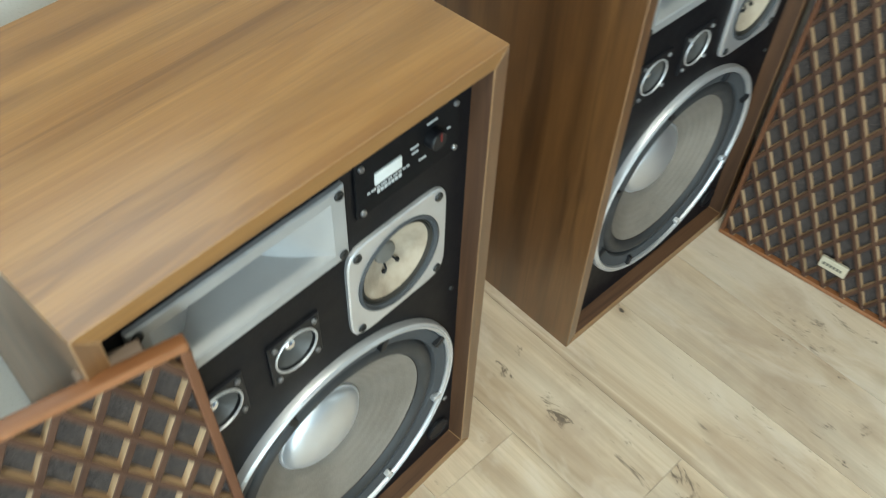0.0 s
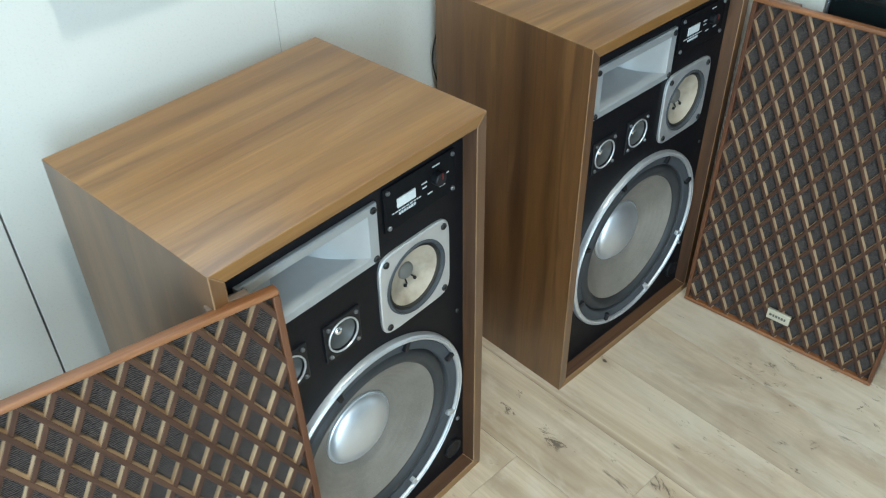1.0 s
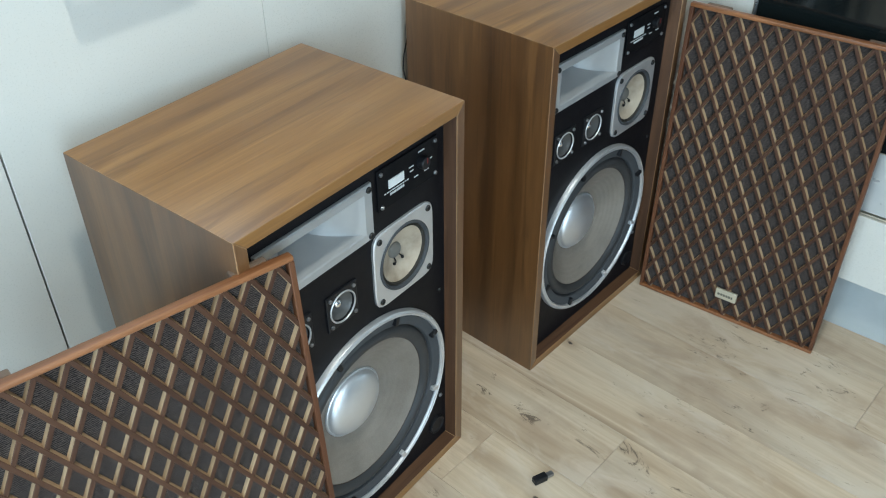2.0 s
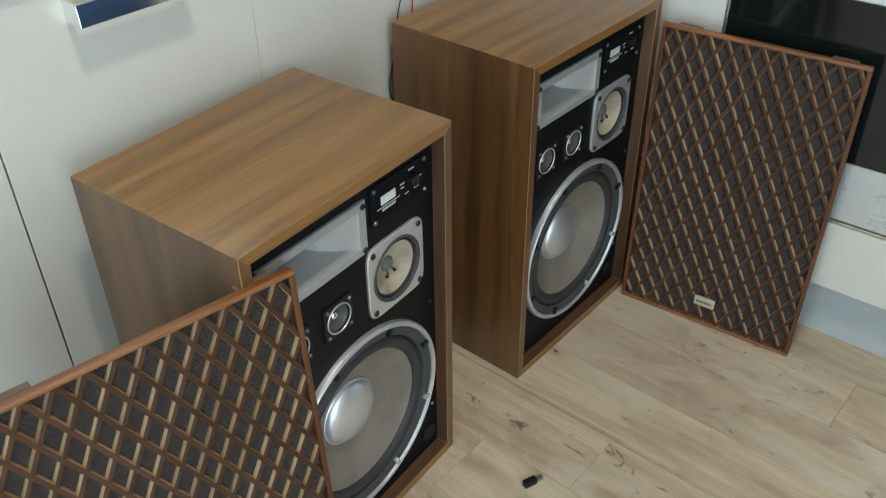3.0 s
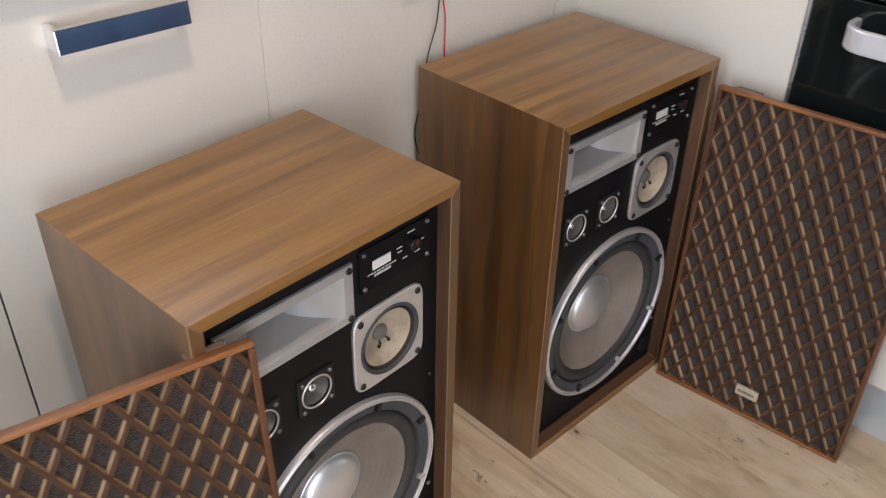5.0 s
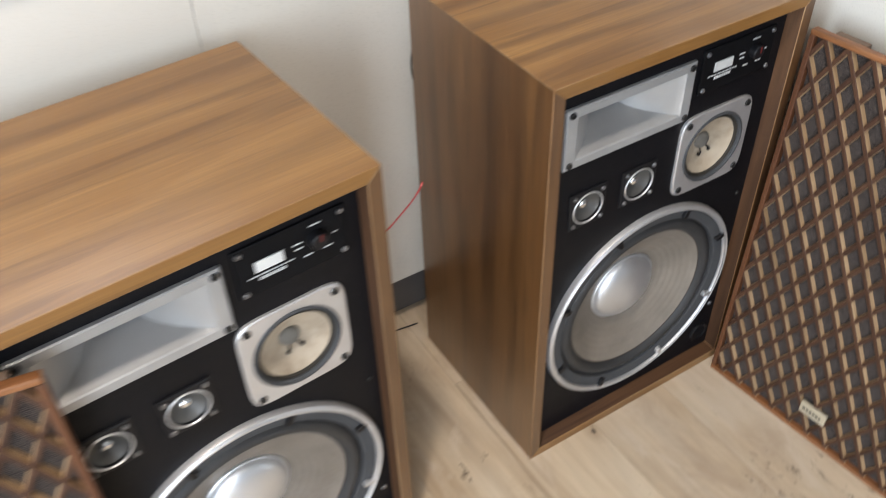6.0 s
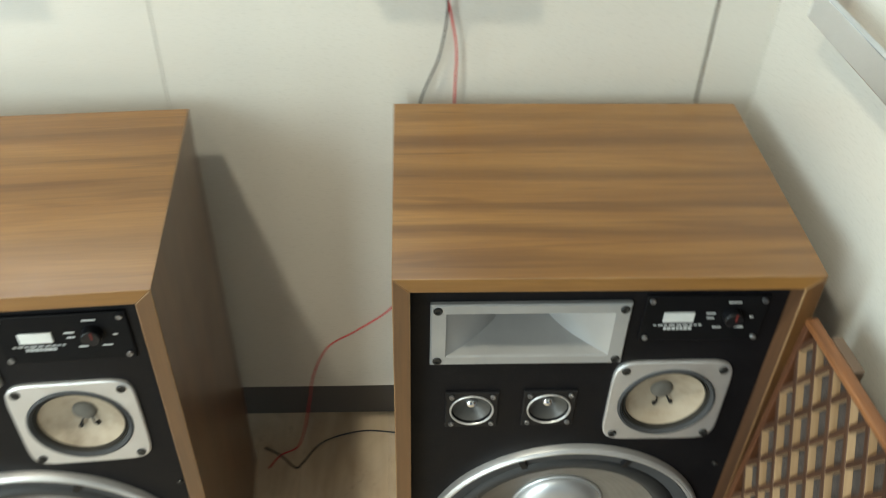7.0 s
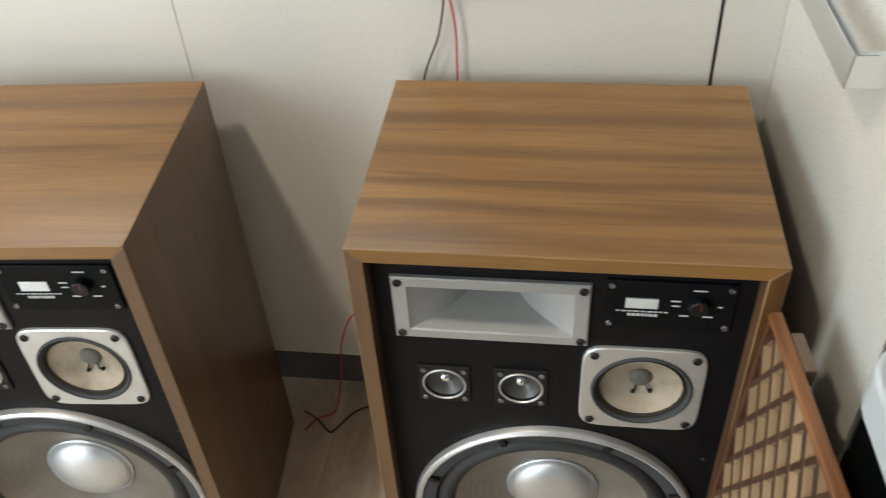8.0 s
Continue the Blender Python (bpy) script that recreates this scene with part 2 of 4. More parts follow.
def plank_wood():
    """Pale oak-look board: grain along y, grey weathered streaks, dark knots, each board with its own tone."""
    m, nt, b = mat("pale_oak_board")
    v = coords(nt, (1, 0.10, 1), 23.0)
    g = noise_tex(nt, v, 9, 5, 0.6, 1.6)
    col = ramp(nt, g, [(0.32, (0.360, 0.262, 0.172)), (0.44, (0.480, 0.372, 0.258)), (0.56, (0.580, 0.470, 0.342)), (0.70, (0.450, 0.342, 0.234))])
    f = noise_tex(nt, coords(nt, (1, 0.035, 1), 9.0), 190, 4, 0.65)
    col = mix(nt, span(nt, f, 0.36, 0.60, 0.20, 0.0), col, (0.27, 0.20, 0.14))
    st = noise_tex(nt, coords(nt, (1, 0.30, 1), 31.0), 7, 5, 0.65, 0.8)
    col = mix(nt, span(nt, st, 0.50, 0.70, 0.0, 0.50), col, (0.29, 0.235, 0.185))
    wv = noise_tex(nt, coords(nt, (1, 0.35, 1), 13.0), 6, 4, 0.6)
    col = mix(nt, span(nt, wv, 0.48, 0.68, 0.0, 0.60), col, (0.60, 0.53, 0.43))
    blot = noise_tex(nt, coords(nt, (1, 0.55, 1), 29.0), 9, 5, 0.62, 0.5)
    col = mix(nt, span(nt, blot, 0.50, 0.66, 0.0, 0.55), col, (0.36, 0.265, 0.185))
    pale = noise_tex(nt, coords(nt, (1, 0.40, 1), 37.0), 12, 5, 0.6, 0.8)
    col = mix(nt, span(nt, pale, 0.54, 0.66, 0.0, 0.45), col, (0.62, 0.54, 0.45))
    # knots: a small dark core, a brown halo and broken cracks round them
    vo = nt.nodes.new("ShaderNodeTexVoronoi")
    vo.inputs["Scale"].default_value = 10.0
    vk = coords(nt, (1.2, 0.80, 1), 17.0)
    nt.links.new(vk, vo.inputs["Vector"])
    edge = noise_tex(nt, vk, 34, 4, 0.7)
    su = nt.nodes.new("ShaderNodeMath")
    su.operation = "MULTIPLY_ADD"
    nt.links.new(edge, su.inputs[0])
    su.inputs[1].default_value = 0.16
    nt.links.new(vo.outputs["Distance"], su.inputs[2])
    col = mix(nt, span(nt, su.outputs[0], 0.13, 0.30, 0.42, 0.0), col, (0.25, 0.175, 0.11))
    ck = noise_tex(nt, coords(nt, (1, 0.33, 1), 41.0), 34, 7, 0.78, 1.6)
    area_mask = noise_tex(nt, coords(nt, (1, 0.45, 1), 19.0), 7, 3)
    cm = nt.nodes.new("ShaderNodeMath")
    cm.operation = "MULTIPLY"
    nt.links.new(span(nt, ck, 0.59, 0.645, 0.0, 0.9), cm.inputs[0])
    nt.links.new(span(nt, area_mask, 0.47, 0.56, 0.0, 1.0), cm.inputs[1])
    col = mix(nt, cm.outputs[0], col, (0.10, 0.072, 0.05))
    col = mix(nt, span(nt, su.outputs[0], 0.112, 0.135, 0.92, 0.0), col, (0.035, 0.026, 0.020))
    oi = nt.nodes.new("ShaderNodeObjectInfo")
    tone = ramp(nt, oi.outputs["Random"], [(0.0, (0.92, 0.89, 0.87)), (0.5, (1.0, 0.985, 0.98)), (1.0, (1.05, 1.02, 0.98))])
    col = mix(nt, 1.0, col, tone, "MULTIPLY")
    nt.links.new(col, b.inputs["Base Color"])
    nt.links.new(span(nt, g, 0.3, 0.7, 0.36, 0.5), b.inputs["Roughness"])
    bump(nt, b, f, 0.15, 0.0008)
    return m


CONE = woofer_paper()
MID_CONE = mid_paper()
CLOTH = grille_cloth()
PLANK = plank_wood()


def glow(name, colour, strength):
    m, nt, b = mat(name)
    b.inputs["Base Color"].default_value = (*colour, 1)
    b.inputs["Emission Color"].default_value = (*colour, 1)
    b.inputs["Emission Strength"].default_value = strength
    return m


LAMP_GLOW = glow("lamp_diffuser", (1.0, 0.93, 0.82), 12)
PANE = bpy.data.materials.new("window_glass")
PANE.use_nodes = True
pb = PANE.node_tree.nodes["Principled BSDF"]
pb.inputs["Transmission Weight"].default_value, pb.inputs["Roughness"].default_value, pb.inputs["IOR"].default_value = 1.0, 0.0, 1.45

# ---- mesh helpers ----


def box(bm, x0, x1, y0, y1, z0, z1, bevel=0.0, seg=2, mi=0):
    r = bmesh.ops.create_cube(bm, size=1)
    vs = r["verts"]
    for v in vs:
        v.co = Vector(((x0 + x1) / 2 + v.co.x * (x1 - x0), (y0 + y1) / 2 + v.co.y * (y1 - y0), (z0 + z1) / 2 + v.co.z * (z1 - z0)))
    fs = {f for v in vs for f in v.link_faces}
    for f in fs:
        f.material_index = mi
    if bevel:
        es = list({e for v in vs for e in v.link_edges})
        bmesh.ops.bevel(bm, geom=es, offset=bevel, segments=seg, affect="EDGES", profile=0.5)


def boxed(x0, x1, y0, y1, z0, z1, bevel=0.0, seg=2):
    bm = bmesh.new()
    box(bm, x0, x1, y0, y1, z0, z1, bevel, seg)
    return bm


def lathe(bm, profile, cx, cz, cy, seg=48):
    """Turn (radius, depth) pairs round the axis through (cx, cz) that points into the cabinet (+y from cy)."""
    rings = []
    for r, d in profile:
        if r < 1e-6:
            rings.append([bm.verts.new((cx, cy + d, cz))])
        else:
            rings.append([bm.verts.new((cx + r * math.cos(2 * math.pi * k / seg), cy + d, cz + r * math.sin(2 * math.pi * k / seg))) for k in range(seg)])
    for a, b in zip(rings, rings[1:]):
        for k in range(seg):
            j = (k + 1) % seg
            if len(a) == 1 and len(b) > 1:
                bm.faces.new((a[0], b[j], b[k]))
            elif len(b) == 1 and len(a) > 1:
                bm.faces.new((a[k], a[j], b[0]))
            elif len(a) > 1:
                bm.faces.new((a[k], a[j], b[j], b[k]))
    return bm


def turned(profile, cx, cz, cy, seg=48):
    return lathe(bmesh.new(), profile, cx, cz, cy, seg)


def part(name, bm, material, parent, label="", smooth=True):
    """Links a bmesh as one mesh object under parent."""
    me = bpy.data.meshes.new(name)
    bmesh.ops.recalc_face_normals(bm, faces=bm.faces)
    bm.to_mesh(me)
    bm.free()
    for m in material if isinstance(material, (list, tuple)) else [material]:
        me.materials.append(m)
    if smooth:
        me.shade_smooth()
        me.set_sharp_from_angle(angle=radians(20))
    ob = new(name, me)
    if parent is not None:
        ob.parent = parent
    if label:
        ob["label"] = label
    return ob


def thing(name, m=None):
    e = new(name)
    e.empty_display_size = 0.05
    if m is not None:
        e.matrix_world = m
    return e


def smooth_path(pts, n=10):
    ps = [Vector(p) for p in pts]
    ps = [ps[0] * 2 - ps[1]] + ps + [ps[-1] * 2 - ps[-2]]
    out = []
    for i in range(1, len(ps) - 2):
        p0, p1, p2, p3 = ps[i - 1:i + 3]
        for k in range(n):
            t = k / n
            out.append(0.5 * ((2 * p1) + (p2 - p0) * t + (2 * p0 - 5 * p1 + 4 * p2 - p3) * t * t + (3 * p1 - p0 - 3 * p2 + p3) * t ** 3))
    out.append(ps[-2])
    return out


def tube(bm, path, r, seg=8):
    last = None
    up = Vector((0.3, 0.2, 0.93)).normalized()
    for i, p in enumerate(path):
        d = (path[min(i + 1, len(path) - 1)] - path[max(i - 1, 0)]).normalized()
        a = d.cross(up)
        a = (a if a.length > 1e-3 else d.cross(Vector((1, 0, 0)))).normalized()
        b = d.cross(a)
        ring = [bm.verts.new(p + (a * math.cos(2 * math.pi * k / seg) + b * math.sin(2 * math.pi * k / seg)) * r) for k in range(seg)]
        if last:
            for k in range(seg):
                j = (k + 1) % seg
                bm.faces.new((last[k], last[j], ring[j], ring[k]))
        else:
            bm.faces.new(ring)
        last = ring
    bm.faces.new(last)
    return bm


def wall_with_hole(axis, at, thick, a0, a1, z0, z1, hole=None):
    """An upright wall along axis 0 (x) or 1 (y), its inner face at `at`, with one rectangular opening cut through."""
    bm = bmesh.new()

    def put(p0, p1, q0, q1):
        if p1 - p0 > 1e-4 and q1 - q0 > 1e-4:
            lo, hi = min(at, at + thick), max(at, at + thick)
            if axis == 0:
                box(bm, p0, p1, lo, hi, q0, q1)
            else:
                box(bm, lo, hi, p0, p1, q0, q1)
    if hole:
        h0, h1, g0, g1 = hole
        put(a0, h0, z0, z1)
        put(h1, a1, z0, z1)
        put(h0, h1, z0, g0)
        put(h0, h1, g1, z1)
    else:
        put(a0, a1, z0, z1)
    return bm


# ---- the room ----
HOLE_S = (-2.30, -1.14, 0.03, 2.12)
HOLE_W = (-0.86, 0.02, 0.03, 2.02)
HOLE_N = (-1.15, -0.05, 1.27, 2.00)
wall_west = tagged(part("wall_west", wall_with_hole(1, ROOM_W, -0.22, ROOM_S, ROOM_N, 0, CEIL, HOLE_W), WALL, None, smooth=False), "plain beige side wall with an added glazed door", "wall", kind="structure")
wall_north = tagged(part("wall_north", wall_with_hole(0, ROOM_N, 0.22, ROOM_W - 0.22, ROOM_E + 0.22, 0, CEIL, HOLE_N), WALL, None, smooth=False), "plain beige wall behind the kitchen counter", "wall", kind="structure")
wall_east = tagged(part("wall_east", wall_with_hole(1, ROOM_E, 0.22, ROOM_S, ROOM_N, 0, CEIL), WALL, None, smooth=False), "plain beige wall behind the oven run", "wall", kind="structure")
wall_south = tagged(part("wall_south", wall_with_hole(0, ROOM_S, -0.22, ROOM_W - 0.22, ROOM_E + 0.22, 0, CEIL, HOLE_S), WALL, None, smooth=False), "plain beige wall with a wide glazed door", "wall", kind="structure")
ceiling = tagged(part("ceiling", boxed(ROOM_W - 0.22, ROOM_E + 0.22, ROOM_S - 0.22, ROOM_N + 0.22, CEIL, CEIL + 0.15), CEILING, None, smooth=False), "plain white painted ceiling", "ceiling", kind="structure")


def window_in(name, axis, at, hole, label):
    h0, h1, g0, g1 = hole
    t = 0.05

    def slab(p0, p1, q0, q1, d0, d1, bev=0.003):
        return boxed(p0, p1, at + d0, at + d1, q0, q1, bev) if axis == 0 else boxed(at + d0, at + d1, p0, p1, q0, q1, bev)
    w = tagged(thing(name), label, "window", kind="structure")
    for p in ((h0, h0 + t, g0, g1), (h1 - t, h1, g0, g1), (h0 + t, h1 - t, g0, g0 + t), (h0 + t, h1 - t, g1 - t, g1), ((h0 + h1) / 2 - t / 2, (h0 + h1) / 2 + t / 2, g0 + t, g1 - t)):
        part("window_frame", slab(*p, 0.02, 0.07), PVC, w, smooth=False)
    for a, b in ((h0 + t, (h0 + h1) / 2 - t / 2), ((h0 + h1) / 2 + t / 2, h1 - t)):
        part("pane", slab(a, b, g0 + t, g1 - t, 0.04, 0.046, 0), PANE, w, smooth=False).visible_shadow = False
    return w


window_in("window_1", 0, ROOM_S - 0.15, HOLE_S, "tall white-framed glazed patio door letting in daylight")
# unseen door, added to go with the west fill
window_in("window_3", 1, ROOM_W - 0.15, HOLE_W, "tall white-framed glazed side door, added unseen for fill light")
window_in("window_2", 0, ROOM_N + 0.06, HOLE_N, "white-framed window above the kitchen counter")

spot = tagged(thing("ceiling_light"), "round white recessed downlight, switched on", "ceiling light", "downlights in the ceiling")
part("trim_ring", turned([(0.115, 0.0), (0.135, 0.0), (0.135, 0.006), (0.115, 0.006), (0.115, 0.0)], 0, 0, 0, 40), PVC, spot)
part("diffuser", turned([(0.0, 0.002), (0.114, 0.002), (0.114, 0.006), (0.0, 0.006)], 0, 0, 0, 40), LAMP_GLOW, spot)
for i, (sx, sy, power) in enumerate(SPOTS):
    m = pose(sx, sy, CEIL - 0.008, 90, 0, 0)
    if i:
        copy_thing(spot, m)
    else:
        spot.matrix_world = m

# ---- kitchen units ----
FRONT = 0.3152           # the door faces of the north run
PL, DZ0, DZ1, WT0, WT1 = 0.126, 0.129, 0.849, 0.856, 0.895
CORNER = Matrix(((0.0427, 0.9991, 0, 0.4128), (-0.9991, 0.0427, 0, 0.3152), (0, 0, 1, 0), (0, 0, 0, 1)))


def bow_handle(parent, xc, zc, length=0.160, height=0.0275):
    """A chrome strip bent square: a front plate and two legs, in front of y = 0."""
    bm = bmesh.new()
    t, d = 0.0075, 0.032
    a, b, lo, hi = xc - length / 2, xc + length / 2, zc - height / 2, zc + height / 2
    outer = [(a, 0.0), (a, -d), (b, -d), (b, 0.0)]
    inner = [(a + t, 0.0), (a + t, -d + t), (b - t, -d + t), (b - t, 0.0)]
    vo = [[bm.verts.new((x, y, z)) for x, y in outer] for z in (lo, hi)]
    vi = [[bm.verts.new((x, y, z)) for x, y in inner] for z in (lo, hi)]
    for k in range(3):
        bm.faces.new((vo[0][k], vo[0][k + 1], vo[1][k + 1], vo[1][k]))
        bm.faces.new((vi[0][k + 1], vi[0][k], vi[1][k], vi[1][k + 1]))
        for s in (0, 1):
            bm.faces.new((vo[s][k], vo[s][k + 1], vi[s][k + 1], vi[s][k]))
    for k in (0, 3):
        bm.faces.new((vo[0][k], vo[1][k], vi[1][k], vi[0][k]))
    for v in bm.verts:
        if v.co.y < -0.001 and v.co.z < zc:
            v.co.y -= 0.0018
    bmesh.ops.recalc_face_normals(bm, faces=bm.faces)
    bmesh.ops.bevel(bm, geom=list(bm.edges), offset=0.0008, segments=2, affect="EDGES", profile=0.5)
    return part("handle", bm, CHROME, parent, "square chrome bow handle", smooth=False)


def unit(m, x0, x1, label, fronts, handle_at=None, depth=0.56, ga=0.0012, gb=0.0012):
    """A base cabinet between x0 and x1 of the run whose pose is m; fronts: (z0, z1) of each door or drawer."""
    c = tagged(thing("kitchen_cabinet", m @ pose(x0, 0, 0)), label, "cabinet", "kitchen base cabinets")
    w = x1 - x0
    part("body", boxed(0.001, w - 0.001, 0.022, depth, PL + 0.001, WT0 - 0.002), CARCASS, c, smooth=False)
    for z0, z1 in fronts:
        d = part("door", boxed(ga, w - gb, 0.0, 0.019, z0, z1, 0.0008, 2), DOOR, c, "glossy cream door")
        if handle_at is not None:
            bow_handle(d, w / 2 if handle_at is True else handle_at, 0.795)
    return c


NORTH = pose(0, FRONT, 0)
SEAMS = (-1.25, -0.648, -0.2535, 0.3470)
unit(NORTH, SEAMS[0], SEAMS[1], "cream glossy base cabinet with a plain door", [(DZ0, DZ1)])
unit(NORTH, SEAMS[1], SEAMS[2], "narrow cream glossy base cabinet with a chrome bow handle", [(DZ0, DZ1)], handle_at=0.2015, gb=0.0003)
unit(NORTH, SEAMS[2], SEAMS[3], "wide cream glossy base cabinet with a chrome bow handle", [(DZ0, DZ1)], handle_at=True, ga=0.0003)
tagged(part("corner_filler", boxed(SEAMS[3] + 0.003, 0.4128, FRONT + 0.001, FRONT + 0.02, DZ0, DZ1, 0.001), DOOR, None), "plain cream filler strip in the kitchen corner", "filler", kind="structure")
unit(CORNER, 0.001, 0.412, "cream glossy base cabinet with a chrome bow handle, beside the oven", [(DZ0, DZ1)], handle_at=0.204, ga=-0.003)

tagged(part("plinth_north", boxed(-1.25, 0.46, FRONT + 0.056, FRONT + 0.072, 0.0, PL), PLINTH_SHADED, None, smooth=False), "grey kickboard under the kitchen cabinets, coloured dark for shade", "plinth", kind="structure")
pe = part("plinth_east", boxed(0.05, 1.60, 0.052, 0.068, 0.0, PL + 0.012), PLINTH_PALE, None, smooth=False)
pe.matrix_world = CORNER
tagged(pe, "pale grey kickboard under the oven run", "plinth", kind="structure")
tagged(part("worktop_north", boxed(-1.27, 0.395, FRONT - 0.022, ROOM_N, WT0, WT1, 0.003), WORKTOP, None), "white smooth kitchen worktop", "worktop", kind="structure")
we = part("worktop_east", boxed(-0.58, 1.62, -0.022, 0.575, WT0 + 0.0005, WT1 + 0.0005, 0.003), WORKTOP, None)
we.matrix_world = CORNER
tagged(we, "white smooth kitchen worktop over the oven run", "worktop", kind="structure")


def build_oven():
    o = tagged(thing("oven", CORNER @ pose(0.4145, 0, 0)), "built-in oven with black glass door and broad steel handle", "oven")
    w = 0.596
    part("body", boxed(0.002, w - 0.002, 0.02, 0.55, 0.402, WT0 - 0.003), OVEN_BLACK, o, smooth=False)
    d = part("door", boxed(0.004, w - 0.004, -0.004, 0.018, 0.404, 0.752, 0.002), OVEN_GLASS, o, "black glass oven door")
    part("trim", boxed(0.0, 0.0038, -0.006, 0.02, 0.404, 0.85, 0.0008), STEEL, o, "thin steel edge strip")
    p = part("control_panel", boxed(0.004, w - 0.004, -0.004, 0.018, 0.757, 0.850, 0.002), OVEN_GLASS, o, "black glass control panel")
    for kx in (0.10, 0.49):
        part("knob", turned([(0, -0.022), (0.017, -0.022), (0.019, -0.019), (0.020, 0.0), (0, 0.0)], kx, 0.803, -0.0042, 28), STEEL, p, "steel knob")
    # handle: a wide flat bar whose ends turn back to the door in a round bend
    bm = bmesh.new()
    pts = []
    r, reach = 0.032, 0.052
    for k in range(9):
        a = math.pi / 2 * k / 8
        pts.append((0.075 + r - r * math.cos(a), -(reach - r) - r * math.sin(a)))
    left = [(0.075, 0.0)] + pts
    outline = left + [(w - x, y) for x, y in reversed(left)]
    last = None
    hh, th = 0.034, 0.010
    n = len(outline)
    for i, (x, y) in enumerate(outline):
        q, s = outline[max(i - 1, 0)], outline[min(i + 1, n - 1)]
        dx, dy = s[0] - q[0], s[1] - q[1]
        L = math.hypot(dx, dy)
        nx, ny = dy / L, -dx / L
        z = 0.712
        ring = [bm.verts.new((x + nx * th / 2, y + ny * th / 2 - 0.004, z - hh / 2)), bm.verts.new((x + nx * th / 2, y + ny * th / 2 - 0.004, z + hh / 2)),
                bm.verts.new((x - nx * th / 2, y - ny * th / 2 - 0.004, z + hh / 2)), bm.verts.new((x - nx * th / 2, y - ny * th / 2 - 0.004, z - hh / 2))]
        if last:
            for k in range(4):
                bm.faces.new((last[k], last[(k + 1) % 4], ring[(k + 1) % 4], ring[k]))
        else:
            bm.faces.new(ring)
        last = ring
    bm.faces.new(last)
    bmesh.ops.recalc_face_normals(bm, faces=bm.faces)
    bmesh.ops.bevel(bm, geom=[e for e in bm.edges if abs(e.verts[0].co.z - e.verts[1].co.z) < 1e-5], offset=0.003, segments=2, affect="EDGES", profile=0.5)
    part("handle", bm, OVEN_HANDLE, d, "broad rounded pale steel bar handle")
    return o


build_oven()
drawer = tagged(thing("kitchen_cabinet", CORNER @ pose(0.4145, 0, 0)), "low drawer unit under the oven with a pale steel strip", "cabinet", "kitchen base cabinets")
part("body", boxed(0.001, 0.595, 0.022, 0.55, PL + 0.013, 0.399), CARCASS, drawer, smooth=False)
part("panel", boxed(0.0012, 0.5948, 0.0, 0.018, 0.289, 0.400, 0.0012), OVEN_STRIP, drawer, "pale grey steel filler panel")
part("trim", boxed(0.0012, 0.5948, -0.0012, 0.016, 0.4005, 0.4025, 0.0004), BADGE_GOLD, drawer, "thin brass-coloured edge strip")
part("trim", boxed(0.0012, 0.5948, 0.004, 0.016, 0.2800, 0.2830, 0.0004), BADGE_GOLD, drawer)
part("drawer_front", boxed(0.0012, 0.5948, 0.0, 0.019, 0.142, 0.278, 0.0012), DOOR, drawer, "glossy cream drawer front")
unit(CORNER, 1.012, 1.6, "cream glossy base cabinet beyond the oven", [(DZ0, DZ1)], handle_at=True)


def build_fruit():
    bm = bmesh.new()
    bmesh.ops.create_uvsphere(bm, u_segments=28, v_segments=18, radius=0.029)
    for v in bm.verts:
        k = v.co.z / 0.029
        v.co.z *= 1.0 + 0.10 * abs(k) ** 3
        v.co += v.co.normalized() * noise.noise(v.co * 60) * 0.0008
    f = tagged(part("lime", bm, LIME, None), "yellow-green lime lying on the white worktop", "fruit")
    f.matrix_world = pose(0.448, -0.014, WT1 + 0.0285, 70, 10, 30)


build_fruit()

# ---- loudspeakers ----
W, H, D, TH, REC = 0.3815, 0.629, 0.2895, 0.0160, 0.0220


def baffle_mesh():
    """A black board with the driver openings cut through."""
    bm = bmesh.new()

    def loop(pts):
        vs = [bm.verts.new((x, REC, z)) for x, z in pts]
        return [bm.edges.new((vs[k], vs[(k + 1) % len(vs)])) for k in range(len(vs))]

    def circle(cx, cz, r, n=40):
        return loop([(cx + r * math.cos(2 * math.pi * k / n), cz + r * math.sin(2 * math.pi * k / n)) for k in range(n)])
    es = loop([(TH, TH), (W - TH, TH), (W - TH, H - TH), (TH, H - TH)])
    es += circle(*WOOFER, 0.150, 56) + circle(*MID, 0.047)
    for t in TWEETERS:
        es += circle(*t, 0.0195, 28)
    x0, x1, z0, z1 = HORN
    es += loop([(x0 + 0.012, z0 + 0.010), (x1 - 0.012, z0 + 0.010), (x1 - 0.012, z1 - 0.010), (x0 + 0.012, z1 - 0.010)])
    bmesh.ops.triangle_fill(bm, edges=es, use_beauty=True)
    r = bmesh.ops.extrude_face_region(bm, geom=list(bm.faces))
    for v in r["geom"]:
        if isinstance(v, bmesh.types.BMVert):
            v.co.y += 0.014
    return bm


WOOFER = (0.1940, 0.2070)
MID = (0.2767, 0.4400)
TWEETERS = ((0.0782, 0.4308), (0.1572, 0.4316))
HORN = (0.0345, 0.2205, 0.5015, 0.5815)
PLATE = (0.2325, 0.3490, 0.5290, 0.5885)


